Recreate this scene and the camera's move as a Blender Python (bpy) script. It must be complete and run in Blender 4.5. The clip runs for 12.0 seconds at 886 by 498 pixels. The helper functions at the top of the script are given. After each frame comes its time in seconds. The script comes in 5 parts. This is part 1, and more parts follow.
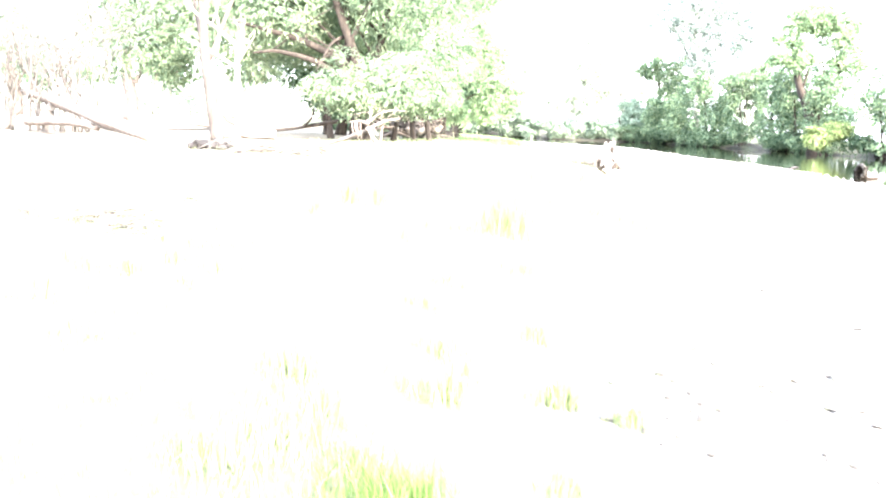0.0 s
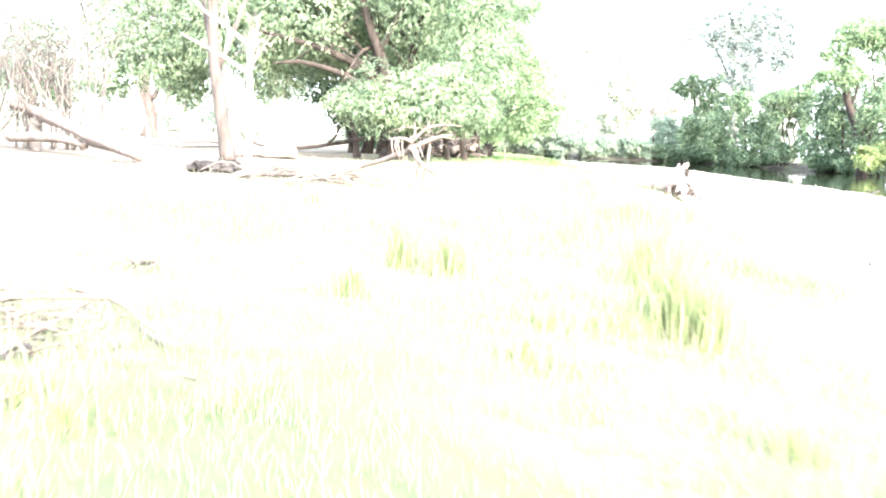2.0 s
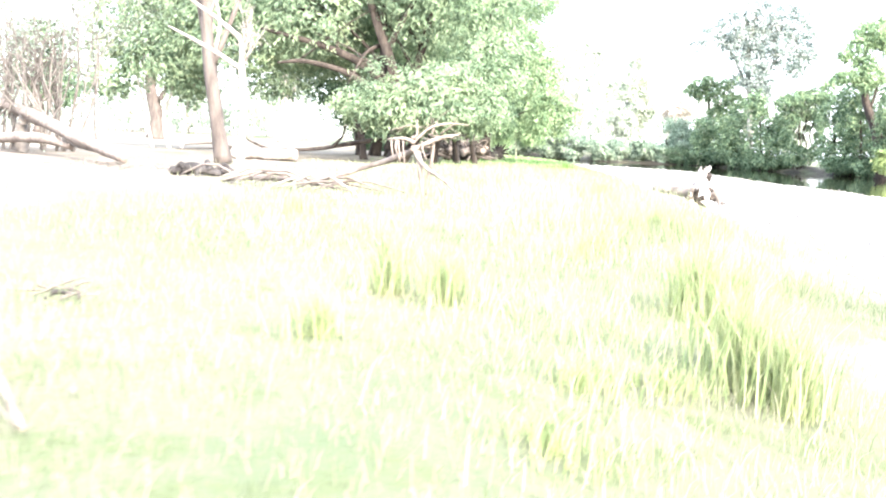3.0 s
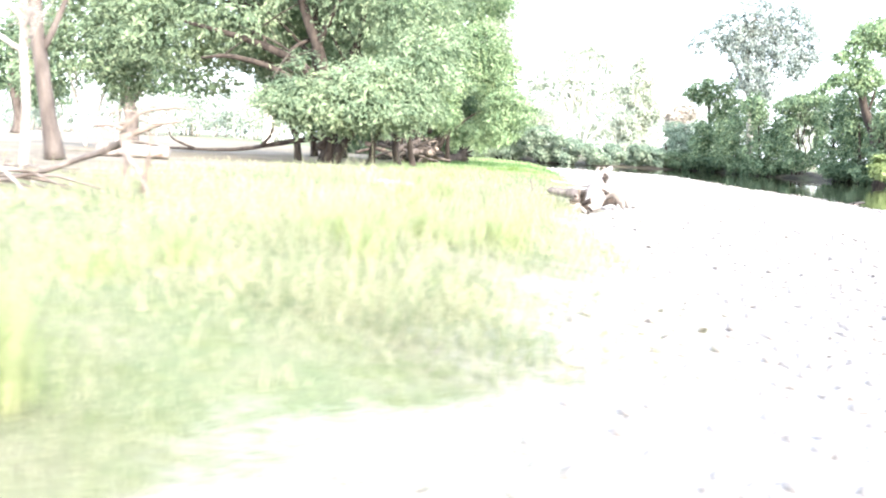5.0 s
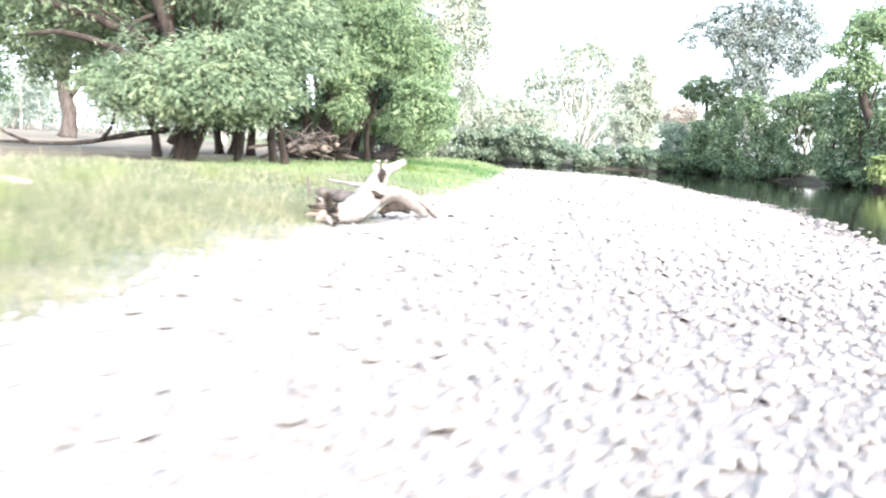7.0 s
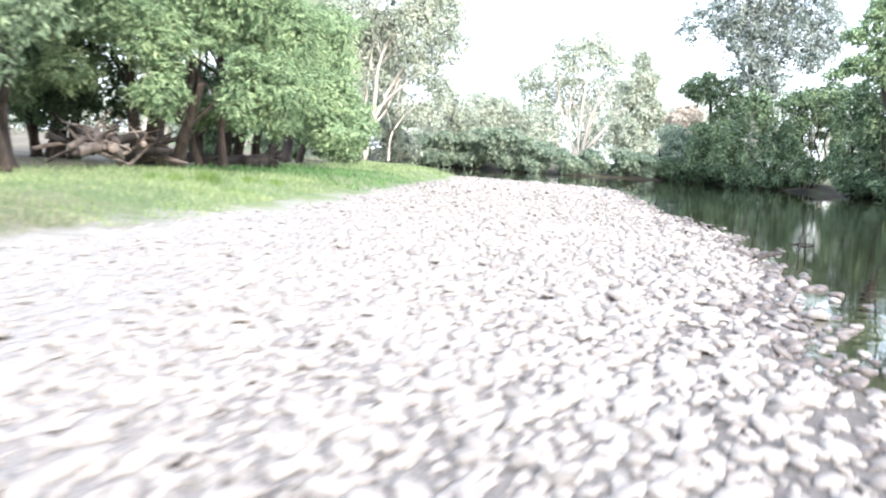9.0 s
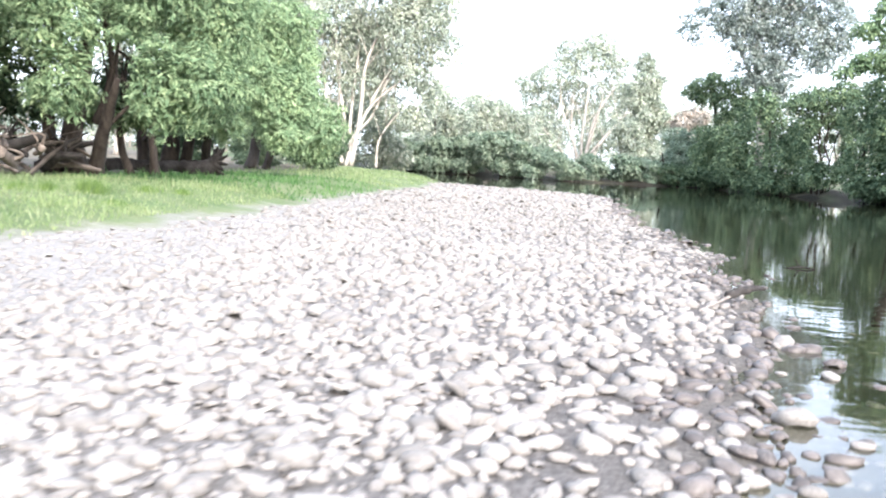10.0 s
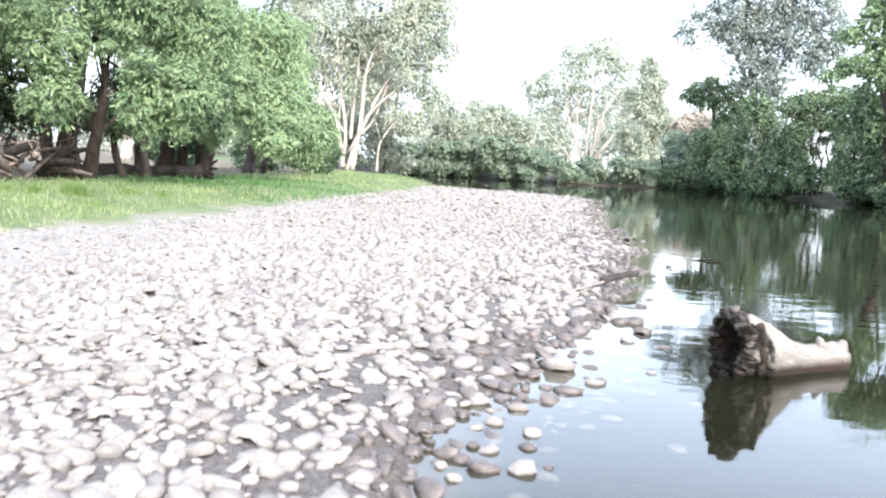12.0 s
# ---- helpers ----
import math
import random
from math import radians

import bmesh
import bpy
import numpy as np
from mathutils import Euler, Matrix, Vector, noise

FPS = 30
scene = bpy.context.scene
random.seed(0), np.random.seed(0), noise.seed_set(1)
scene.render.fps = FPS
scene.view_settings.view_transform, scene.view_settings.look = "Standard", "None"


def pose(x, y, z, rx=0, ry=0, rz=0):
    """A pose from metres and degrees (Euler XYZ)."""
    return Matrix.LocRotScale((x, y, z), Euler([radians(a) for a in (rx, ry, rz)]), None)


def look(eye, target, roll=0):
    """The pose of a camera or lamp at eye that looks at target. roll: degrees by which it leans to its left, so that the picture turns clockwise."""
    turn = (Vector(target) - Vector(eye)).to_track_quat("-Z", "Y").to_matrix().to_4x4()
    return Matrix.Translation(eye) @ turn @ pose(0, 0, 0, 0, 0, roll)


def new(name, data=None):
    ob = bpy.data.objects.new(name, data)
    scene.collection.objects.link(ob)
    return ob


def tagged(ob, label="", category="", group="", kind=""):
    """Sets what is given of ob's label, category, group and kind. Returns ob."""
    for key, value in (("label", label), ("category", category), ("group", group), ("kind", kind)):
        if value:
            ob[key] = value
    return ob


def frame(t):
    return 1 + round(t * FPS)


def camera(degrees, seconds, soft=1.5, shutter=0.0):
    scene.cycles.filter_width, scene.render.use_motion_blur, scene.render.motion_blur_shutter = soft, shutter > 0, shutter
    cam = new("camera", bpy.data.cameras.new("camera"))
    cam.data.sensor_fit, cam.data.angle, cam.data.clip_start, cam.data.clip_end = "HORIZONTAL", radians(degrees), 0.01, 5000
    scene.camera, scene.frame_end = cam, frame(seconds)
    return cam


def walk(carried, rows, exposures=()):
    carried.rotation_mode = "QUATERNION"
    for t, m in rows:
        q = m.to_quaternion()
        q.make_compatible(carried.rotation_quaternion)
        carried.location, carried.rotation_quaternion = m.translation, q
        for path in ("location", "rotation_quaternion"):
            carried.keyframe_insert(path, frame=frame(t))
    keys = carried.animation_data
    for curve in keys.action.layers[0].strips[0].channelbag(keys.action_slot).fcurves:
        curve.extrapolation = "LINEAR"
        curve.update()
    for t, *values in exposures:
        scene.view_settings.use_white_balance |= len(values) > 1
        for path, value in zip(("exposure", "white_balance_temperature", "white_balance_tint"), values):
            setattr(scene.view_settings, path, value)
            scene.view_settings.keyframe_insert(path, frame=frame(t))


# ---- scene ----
cam = camera(53.1, 12.0, soft=2.0, shutter=0.55)
TINT = 11
METRES, EYE, TILT, LEAN, TURN = 36.585, 1.5, 0.0, 0.0, 0.0
ROWS = [
    (0.0, 0.0, 0.0, 0.0, 0.36, -8.08, -2.52),
    (0.5, -0.0035, 0.0123, -0.0004, 0.72, -7.89, -2.59),
    (1.0, -0.0066, 0.0329, -0.0005, 1.1, -7.7, -2.64),
    (1.5, -0.0122, 0.0695, -0.0011, 1.47, -7.45, -2.67),
    (2.0, -0.0184, 0.1068, -0.0008, 1.8, -7.01, -2.74),
    (2.5, -0.0221, 0.1272, -0.0013, 2.17, -6.9, -2.79),
    (4.5, 0.0444, 0.1851, -0.0019, 3.48, -6.67, -3.09),
    (5.0, 0.0765, 0.2033, -0.0019, 3.89, -6.62, -3.11),
    (5.5, 0.1121, 0.231, -0.0021, 4.33, -6.6, -3.16),
    (6.0, 0.145, 0.2667, -0.0018, 4.7, -6.57, -3.25),
    (6.5, 0.1774, 0.3157, -0.002, 5.08, -6.55, -3.3),
    (7.0, 0.2054, 0.371, -0.0024, 5.43, -6.52, -3.3),
    (9.0, 0.3196, 0.6746, 0.0013, 6.82, -6.19, -3.45),
    (9.5, 0.3412, 0.7387, 0.002, 7.19, -6.0, -3.35),
    (10.0, 0.3552, 0.7796, 0.0023, 7.51, -5.83, -3.21),
    (10.5, 0.3662, 0.8011, 0.0027, 7.82, -5.63, -3.08),
    (11.0, 0.376, 0.7972, 0.0031, 8.08, -5.48, -3.02),
    (11.5, 0.3884, 0.7706, 0.0036, 8.3, -5.44, -2.98),
    (12.0, 0.3983, 0.7429, 0.0043, 8.49, -5.64, -2.94),
]
walk_rows = [(t, pose(0, 0, EYE, TILT, LEAN, TURN) @ pose(METRES * x, METRES * y, METRES * z, 90 + pitch, roll, yaw)) for t, x, y, z, yaw, pitch, roll in ROWS]
STOPS = [(0, 3.82, 6520), (1, 3.63, 6520), (1.5, 3.54, 6520), (2.5, 3.24, 6520), (4.5, 2.88, 6472), (5.5, 2.63, 6440), (7, 2.31, 6365), (9, 1.96, 6295), (10.5, 1.84, 6295), (12, 1.82, 6295)]
walk(cam, walk_rows, [(t, stops, kelvin, TINT) for t, stops, kelvin in STOPS])

# ---- world and sun ----
SUN_AZ, SUN_EL = radians(152), radians(33)     # azimuth clockwise from +y
world = bpy.data.worlds.new("sky")
scene.world = world
world.use_nodes = True
wn = world.node_tree
sky = wn.nodes.new("ShaderNodeTexSky")
sky.sky_type = "NISHITA"
sky.sun_disc = False
sky.sun_elevation, sky.sun_rotation = SUN_EL, SUN_AZ
sky.air_density, sky.dust_density, sky.ozone_density = 1.0, 4.0, 1.0
veil = wn.nodes.new("ShaderNodeMix")               # thin high cloud over the whole sky
veil.data_type, veil.blend_type = "RGBA", "ADD"
veil.inputs[0].default_value = 1.0
veil.inputs[7].default_value = (6.3, 6.85, 7.8, 1)
wn.links.new(sky.outputs[0], veil.inputs[6])
wn.links.new(veil.outputs[2], wn.nodes["Background"].inputs[0])
wn.nodes["Background"].inputs[1].default_value = 0.1
sun_data = bpy.data.lights.new("sun", "SUN")
sun_data.energy, sun_data.angle, sun_data.color = 2.0, radians(14), (1.0, 0.97, 0.93)
sun = new("sun", sun_data)
sun_dir = Vector((math.sin(SUN_AZ) * math.cos(SUN_EL), math.cos(SUN_AZ) * math.cos(SUN_EL), math.sin(SUN_EL)))
sun.matrix_world = look(sun_dir * 100, (0, 0, 0))


# ---- materials ----
def node_mat(name):
    m = bpy.data.materials.new(name)
    m.use_nodes = True
    nt = m.node_tree
    bsdf = nt.nodes["Principled BSDF"]
    return m, nt, bsdf


def ramp_node(nt, fac, stops):
    r = nt.nodes.new("ShaderNodeValToRGB")
    while len(r.color_ramp.elements) < len(stops):
        r.color_ramp.elements.new(0.5)
    for e, (p, c) in zip(r.color_ramp.elements, stops):
        e.position, e.color = p, (*c, 1)
    nt.links.new(fac, r.inputs[0])
    return r.outputs[0]


def mix_node(nt, fac, a, b, mode="MIX"):
    n = nt.nodes.new("ShaderNodeMix")
    n.data_type, n.blend_type = "RGBA", mode
    for socket, v in ((n.inputs[0], fac), (n.inputs[6], a), (n.inputs[7], b)):
        if isinstance(v, bpy.types.NodeSocket):
            nt.links.new(v, socket)
        elif isinstance(v, (int, float)):
            socket.default_value = v
        else:
            socket.default_value = (*v, 1)
    return n.outputs[2]


def noise_node(nt, scale, detail=4, rough=0.6, coord="Object", stretch=(1, 1, 1)):
    tc = nt.nodes.new("ShaderNodeTexCoord")
    mp = nt.nodes.new("ShaderNodeMapping")
    mp.inputs["Scale"].default_value = stretch
    n = nt.nodes.new("ShaderNodeTexNoise")
    n.inputs["Scale"].default_value, n.inputs["Detail"].default_value, n.inputs["Roughness"].default_value = scale, detail, rough
    nt.links.new(tc.outputs[coord], mp.inputs[0])
    nt.links.new(mp.outputs[0], n.inputs[0])
    return n.outputs[0]


def random_node(nt, source):
    if source == "island":
        return nt.nodes.new("ShaderNodeNewGeometry").outputs["Random Per Island"]
    return nt.nodes.new("ShaderNodeObjectInfo").outputs["Random"]


def bump_node(nt, bsdf, height, strength, distance):
    b = nt.nodes.new("ShaderNodeBump")
    b.inputs["Strength"].default_value, b.inputs["Distance"].default_value = strength, distance
    nt.links.new(height, b.inputs["Height"])
    nt.links.new(b.outputs[0], bsdf.inputs["Normal"])


def surface(name, dark, light, scale, rough=0.85, bump=0.4, dist=0.02, fine=40, source="", tones=(), spec=0.3, stretch=(1, 1, 1), stain=None):
    """Two tones by a noise, fine relief, optional tone per piece and stains."""
    m, nt, bsdf = node_mat(name)
    big = noise_node(nt, scale, 5, 0.6, stretch=stretch)
    col = ramp_node(nt, big, [(0.32, dark), (0.68, light)])
    if source:
        col = mix_node(nt, 0.75, col, ramp_node(nt, random_node(nt, source), tones), "MULTIPLY")
    if stain:
        mask = ramp_node(nt, noise_node(nt, stain[1], 3, 0.5), [(stain[2], (0, 0, 0)), (stain[2] + 0.12, (1, 1, 1))])
        col = mix_node(nt, mask, col, stain[0])
    small = noise_node(nt, fine, 4, 0.65, stretch=stretch)
    col = mix_node(nt, 0.35, col, ramp_node(nt, small, [(0.3, (0.55, 0.55, 0.55)), (0.7, (1.2, 1.2, 1.2))]), "MULTIPLY")
    nt.links.new(col, bsdf.inputs["Base Color"])
    bsdf.inputs["Roughness"].default_value, bsdf.inputs["Specular IOR Level"].default_value = rough, spec
    bump_node(nt, bsdf, small, bump, dist)
    return m


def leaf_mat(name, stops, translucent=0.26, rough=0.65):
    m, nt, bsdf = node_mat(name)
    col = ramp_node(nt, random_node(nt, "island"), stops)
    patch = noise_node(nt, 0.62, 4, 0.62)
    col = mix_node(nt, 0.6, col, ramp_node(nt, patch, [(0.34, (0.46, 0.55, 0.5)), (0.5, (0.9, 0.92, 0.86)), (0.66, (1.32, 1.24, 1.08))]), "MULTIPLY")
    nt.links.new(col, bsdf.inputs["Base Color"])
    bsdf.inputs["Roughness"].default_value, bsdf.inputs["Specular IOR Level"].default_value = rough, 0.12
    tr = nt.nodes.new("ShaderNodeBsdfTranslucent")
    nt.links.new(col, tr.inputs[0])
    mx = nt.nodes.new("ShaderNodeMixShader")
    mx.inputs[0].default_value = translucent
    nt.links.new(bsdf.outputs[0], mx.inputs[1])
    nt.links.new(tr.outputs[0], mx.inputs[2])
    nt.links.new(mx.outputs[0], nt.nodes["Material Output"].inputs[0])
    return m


STONE_TONES = [(0.0, (0.6, 0.575, 0.56)), (0.07, (0.74, 0.71, 0.69)), (0.18, (0.92, 0.89, 0.865)), (0.5, (1.03, 0.98, 0.945)), (1.0, (1.25, 1.22, 1.18))]
M_STONE = surface("river_stone", (0.15, 0.142, 0.134), (0.24, 0.23, 0.219), 9, 0.8, 0.3, 0.006, 60, "island", STONE_TONES)
M_COBBLE = surface("cobble_stone", (0.15, 0.142, 0.134), (0.24, 0.23, 0.219), 9, 0.8, 0.3, 0.006, 60, "object", STONE_TONES)
M_WET = surface("wet_stone", (0.045, 0.038, 0.035), (0.115, 0.1, 0.094), 8, 0.55, 0.25, 0.005, 60, "island", STONE_TONES, 0.5)
M_WET_COBBLE = surface("wet_cobble_stone", (0.045, 0.038, 0.035), (0.115, 0.1, 0.094), 8, 0.55, 0.25, 0.005, 60, "object", STONE_TONES, 0.5)
# dark tone that paints shaded gaps among the pale stones
M_GAP_SHADE = surface("gap_shade_stone", (0.03, 0.028, 0.026), (0.075, 0.07, 0.066), 9, 0.85, 0.3, 0.006, 60, "island", STONE_TONES)
M_BARK_DARK = surface("dark_bark", (0.016, 0.012, 0.01), (0.07, 0.056, 0.046), 5, 0.95, 0.8, 0.03, 22, stretch=(1, 1, 0.3))
M_BARK_PALE = surface("pale_bark", (0.27, 0.24, 0.205), (0.5, 0.465, 0.42), 2.2, 0.8, 0.3, 0.02, 12, stretch=(1, 1, 0.35), stain=((0.22, 0.17, 0.13), 1.3, 0.6))
M_BARK_BROWN = surface("brown_bark", (0.045, 0.036, 0.031), (0.11, 0.092, 0.08), 4, 0.9, 0.7, 0.03, 20, stretch=(1, 1, 0.3))
M_DRIFT = surface("driftwood", (0.15, 0.128, 0.112), (0.31, 0.28, 0.255), 4, 0.85, 0.6, 0.02, 24, stretch=(1, 1, 0.4), stain=((0.14, 0.1, 0.075), 2.2, 0.63))
M_STUMP = surface("stump_wood", (0.17, 0.155, 0.14), (0.34, 0.32, 0.295), 3, 0.9, 1.0, 0.03, 26, stretch=(1, 1, 2.2), stain=((0.09, 0.065, 0.05), 3.0, 0.62))


def wet_and_shaded(m, low, high):
    """A dark band to a height over the water: wetness plus painted underside shade."""
    nt = m.node_tree
    bsdf = nt.nodes["Principled BSDF"]
    old = bsdf.inputs["Base Color"].links[0].from_socket
    tc, sep = nt.nodes.new("ShaderNodeTexCoord"), nt.nodes.new("ShaderNodeSeparateXYZ")
    nt.links.new(tc.outputs["Object"], sep.inputs[0])
    rng_map = nt.nodes.new("ShaderNodeMapRange")
    rng_map.inputs[1].default_value, rng_map.inputs[2].default_value, rng_map.inputs[3].default_value, rng_map.inputs[4].default_value = low, high, 1.0, 0.0
    nt.links.new(sep.outputs[2], rng_map.inputs[0])
    nt.links.new(mix_node(nt, rng_map.outputs[0], old, (0.035, 0.024, 0.017)), bsdf.inputs["Base Color"])


wet_and_shaded(M_STUMP, 0.13, 0.21)
M_LOG = surface("old_log", (0.045, 0.036, 0.031), (0.16, 0.135, 0.12), 3.5, 0.9, 0.7, 0.03, 18, stretch=(1, 1, 0.5), stain=((0.05, 0.038, 0.03), 1.7, 0.6))
M_OLD = surface("black_log", (0.014, 0.012, 0.011), (0.056, 0.05, 0.047), 4.5, 0.95, 1.0, 0.05, 16, stretch=(1, 1, 0.6))
M_ROT = surface("rotten_wood", (0.008, 0.006, 0.005), (0.06, 0.045, 0.035), 9, 0.95, 1.0, 0.05, 25, stain=((0.32, 0.29, 0.25), 7, 0.66))
M_RIM = surface("crumbling_rim", (0.012, 0.01, 0.008), (0.2, 0.188, 0.172), 13, 0.95, 1.0, 0.04, 40, stain=((0.01, 0.008, 0.006), 7, 0.44))
M_TWIG = surface("dry_twig", (0.085, 0.066, 0.055), (0.2, 0.165, 0.138), 5, 0.9, 0.3, 0.01, 30)
M_BRUSH = surface("bare_brush", (0.06, 0.053, 0.047), (0.16, 0.142, 0.126), 5, 0.9, 0.3, 0.01, 30)
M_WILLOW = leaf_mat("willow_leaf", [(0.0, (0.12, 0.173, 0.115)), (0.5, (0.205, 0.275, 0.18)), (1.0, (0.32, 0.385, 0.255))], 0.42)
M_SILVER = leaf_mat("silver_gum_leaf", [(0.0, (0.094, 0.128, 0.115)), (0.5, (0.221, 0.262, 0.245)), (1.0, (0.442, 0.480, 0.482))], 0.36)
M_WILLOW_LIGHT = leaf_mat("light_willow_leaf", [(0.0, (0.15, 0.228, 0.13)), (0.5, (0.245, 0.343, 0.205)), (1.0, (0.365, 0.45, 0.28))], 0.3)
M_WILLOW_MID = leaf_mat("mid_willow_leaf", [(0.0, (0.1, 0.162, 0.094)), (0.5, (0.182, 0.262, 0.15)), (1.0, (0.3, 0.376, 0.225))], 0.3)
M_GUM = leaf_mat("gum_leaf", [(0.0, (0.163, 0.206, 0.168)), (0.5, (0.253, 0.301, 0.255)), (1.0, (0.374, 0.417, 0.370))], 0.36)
# next two leaf tones are paled: distance haze put into the colour
M_PALE_HAZE = leaf_mat("hazed_gum_leaf", [(0.0, (0.264, 0.304, 0.241)), (0.5, (0.383, 0.424, 0.354)), (1.0, (0.529, 0.543, 0.496))], 0.36)
M_BEND_HAZE = leaf_mat("hazed_bend_leaf", [(0.0, (0.116, 0.166, 0.120)), (0.5, (0.208, 0.273, 0.207)), (1.0, (0.318, 0.370, 0.306))], 0.36)
M_RIVER = leaf_mat("river_leaf", [(0.0, (0.062, 0.104, 0.066)), (0.5, (0.138, 0.204, 0.126)), (1.0, (0.265, 0.34, 0.2))], 0.2)
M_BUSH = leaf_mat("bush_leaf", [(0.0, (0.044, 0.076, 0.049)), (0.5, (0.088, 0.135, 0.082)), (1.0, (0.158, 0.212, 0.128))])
M_SHRUB = leaf_mat("bright_leaf", [(0.0, (0.14, 0.195, 0.08)), (0.5, (0.22, 0.285, 0.12)), (1.0, (0.32, 0.375, 0.18))])
M_DRY = leaf_mat("dry_leaf", [(0.0, (0.28, 0.24, 0.215)), (0.5, (0.4, 0.355, 0.32)), (1.0, (0.5, 0.455, 0.42))], 0.2, 0.8)
M_GRASS = leaf_mat("grass_blade", [(0.0, (0.120, 0.148, 0.082)), (0.35, (0.185, 0.205, 0.125)), (0.65, (0.258, 0.258, 0.176)), (1.0, (0.344, 0.320, 0.238))], 0.4, 0.6)
M_FRESH = leaf_mat("fresh_blade", [(0.0, (0.133, 0.191, 0.089)), (0.5, (0.198, 0.263, 0.129)), (1.0, (0.299, 0.333, 0.200))], 0.4, 0.6)
M_TUSSOCK = leaf_mat("tussock_blade", [(0.0, (0.142, 0.188, 0.089)), (0.5, (0.236, 0.274, 0.136)), (1.0, (0.359, 0.365, 0.222))], 0.4, 0.6)

# lush green, with the shade under the trees put into the colour
M_LUSH_SHADE = leaf_mat("lush_shaded_blade", [(0.0, (0.055, 0.125, 0.045)), (0.5, (0.09, 0.18, 0.066)), (1.0, (0.15, 0.25, 0.1))], 0.4, 0.6)
M_TUFT = leaf_mat("green_tuft", [(0.0, (0.08, 0.14, 0.04)), (0.5, (0.13, 0.2, 0.06)), (1.0, (0.2, 0.28, 0.1))], 0.3, 0.6)


def ground_mat():
    m, nt, bsdf = node_mat("ground_cover")
    att = nt.nodes.new("ShaderNodeAttribute")
    att.attribute_name = "cover"
    edge = noise_node(nt, 1.1, 5, 0.7)
    add = nt.nodes.new("ShaderNodeMath")
    add.operation = "MULTIPLY_ADD"
    nt.links.new(edge, add.inputs[0])
    add.inputs[1].default_value = 0.7
    nt.links.new(att.outputs["Fac"], add.inputs[2])
    small = noise_node(nt, 28, 5, 0.7)
    big = noise_node(nt, 0.35, 5, 0.65)
    grass = mix_node(nt, ramp_node(nt, big, [(0.4, (0, 0, 0)), (0.62, (1, 1, 1))]), (0.074, 0.094, 0.048), (0.124, 0.117, 0.08))
    clump = noise_node(nt, 2.4, 6, 0.7)
    grass = mix_node(nt, ramp_node(nt, clump, [(0.5, (0, 0, 0)), (0.62, (1, 1, 1))]), grass, (0.078, 0.092, 0.044))
    lush = nt.nodes.new("ShaderNodeAttribute")
    lush.attribute_name = "lush"
    grass = mix_node(nt, lush.outputs["Fac"], grass, ramp_node(nt, big, [(0.35, (0.095, 0.14, 0.06)), (0.68, (0.165, 0.185, 0.1))]))
    gravel = ramp_node(nt, small, [(0.3, (0.055, 0.049, 0.046)), (0.7, (0.15, 0.138, 0.131))])
    # damp gravel by the water, plus shade between stones put into the colour
    damp_gap_shade = nt.nodes.new("ShaderNodeAttribute")
    damp_gap_shade.attribute_name = "damp_gap_shade"
    sand = ramp_node(nt, small, [(0.3, (0.165, 0.155, 0.146)), (0.7, (0.32, 0.304, 0.289))])
    gravel = mix_node(nt, damp_gap_shade.outputs["Fac"], sand, gravel)
    mask = ramp_node(nt, add.outputs[0], [(0.74, (0, 0, 0)), (0.98, (1, 1, 1))])
    wet = nt.nodes.new("ShaderNodeAttribute")
    wet.attribute_name = "wet"
    gravel = mix_node(nt, wet.outputs["Fac"], gravel, ramp_node(nt, small, [(0.3, (0.05, 0.044, 0.037)), (0.7, (0.13, 0.115, 0.1))]))
    deep = nt.nodes.new("ShaderNodeAttribute")
    deep.attribute_name = "deep"
    gravel = mix_node(nt, deep.outputs["Fac"], gravel, (0.014, 0.014, 0.009))
    col = mix_node(nt, mask, grass, gravel)
    soil = nt.nodes.new("ShaderNodeAttribute")
    soil.attribute_name = "soil"
    col = mix_node(nt, soil.outputs["Fac"], col, ramp_node(nt, big, [(0.35, (0.105, 0.082, 0.066)), (0.65, (0.18, 0.148, 0.125))]))
    # near-black far bank: the shade under its bushes put into the soil colour
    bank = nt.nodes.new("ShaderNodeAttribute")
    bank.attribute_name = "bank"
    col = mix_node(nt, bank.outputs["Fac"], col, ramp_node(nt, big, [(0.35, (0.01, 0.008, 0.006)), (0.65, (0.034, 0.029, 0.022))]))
    col = mix_node(nt, 0.4, col, ramp_node(nt, small, [(0.3, (0.5, 0.5, 0.5)), (0.7, (1.25, 1.25, 1.25))]), "MULTIPLY")
    nt.links.new(col, bsdf.inputs["Base Color"])
    bsdf.inputs["Roughness"].default_value, bsdf.inputs["Specular IOR Level"].default_value = 0.92, 0.2
    bump_node(nt, bsdf, small, 0.7, 0.04)
    return m


def water_mat():
    m, nt, bsdf = node_mat("river_water")
    bsdf.inputs["Base Color"].default_value = (0.62, 0.68, 0.52, 1)
    bsdf.inputs["Roughness"].default_value = 0.015
    bsdf.inputs["IOR"].default_value = 1.36
    bsdf.inputs["Transmission Weight"].default_value = 1.0
    a = noise_node(nt, 1.3, 3, 0.5, stretch=(1.0, 2.6, 1))
    b = noise_node(nt, 0.12, 2, 0.5)
    calm = ramp_node(nt, b, [(0.42, (0.1, 0.1, 0.1)), (0.6, (1, 1, 1))])
    h = mix_node(nt, 1.0, a, calm, "MULTIPLY")
    bump_node(nt, bsdf, h, 0.03, 0.12)
    return m


M_GROUND, M_WATER = ground_mat(), water_mat()


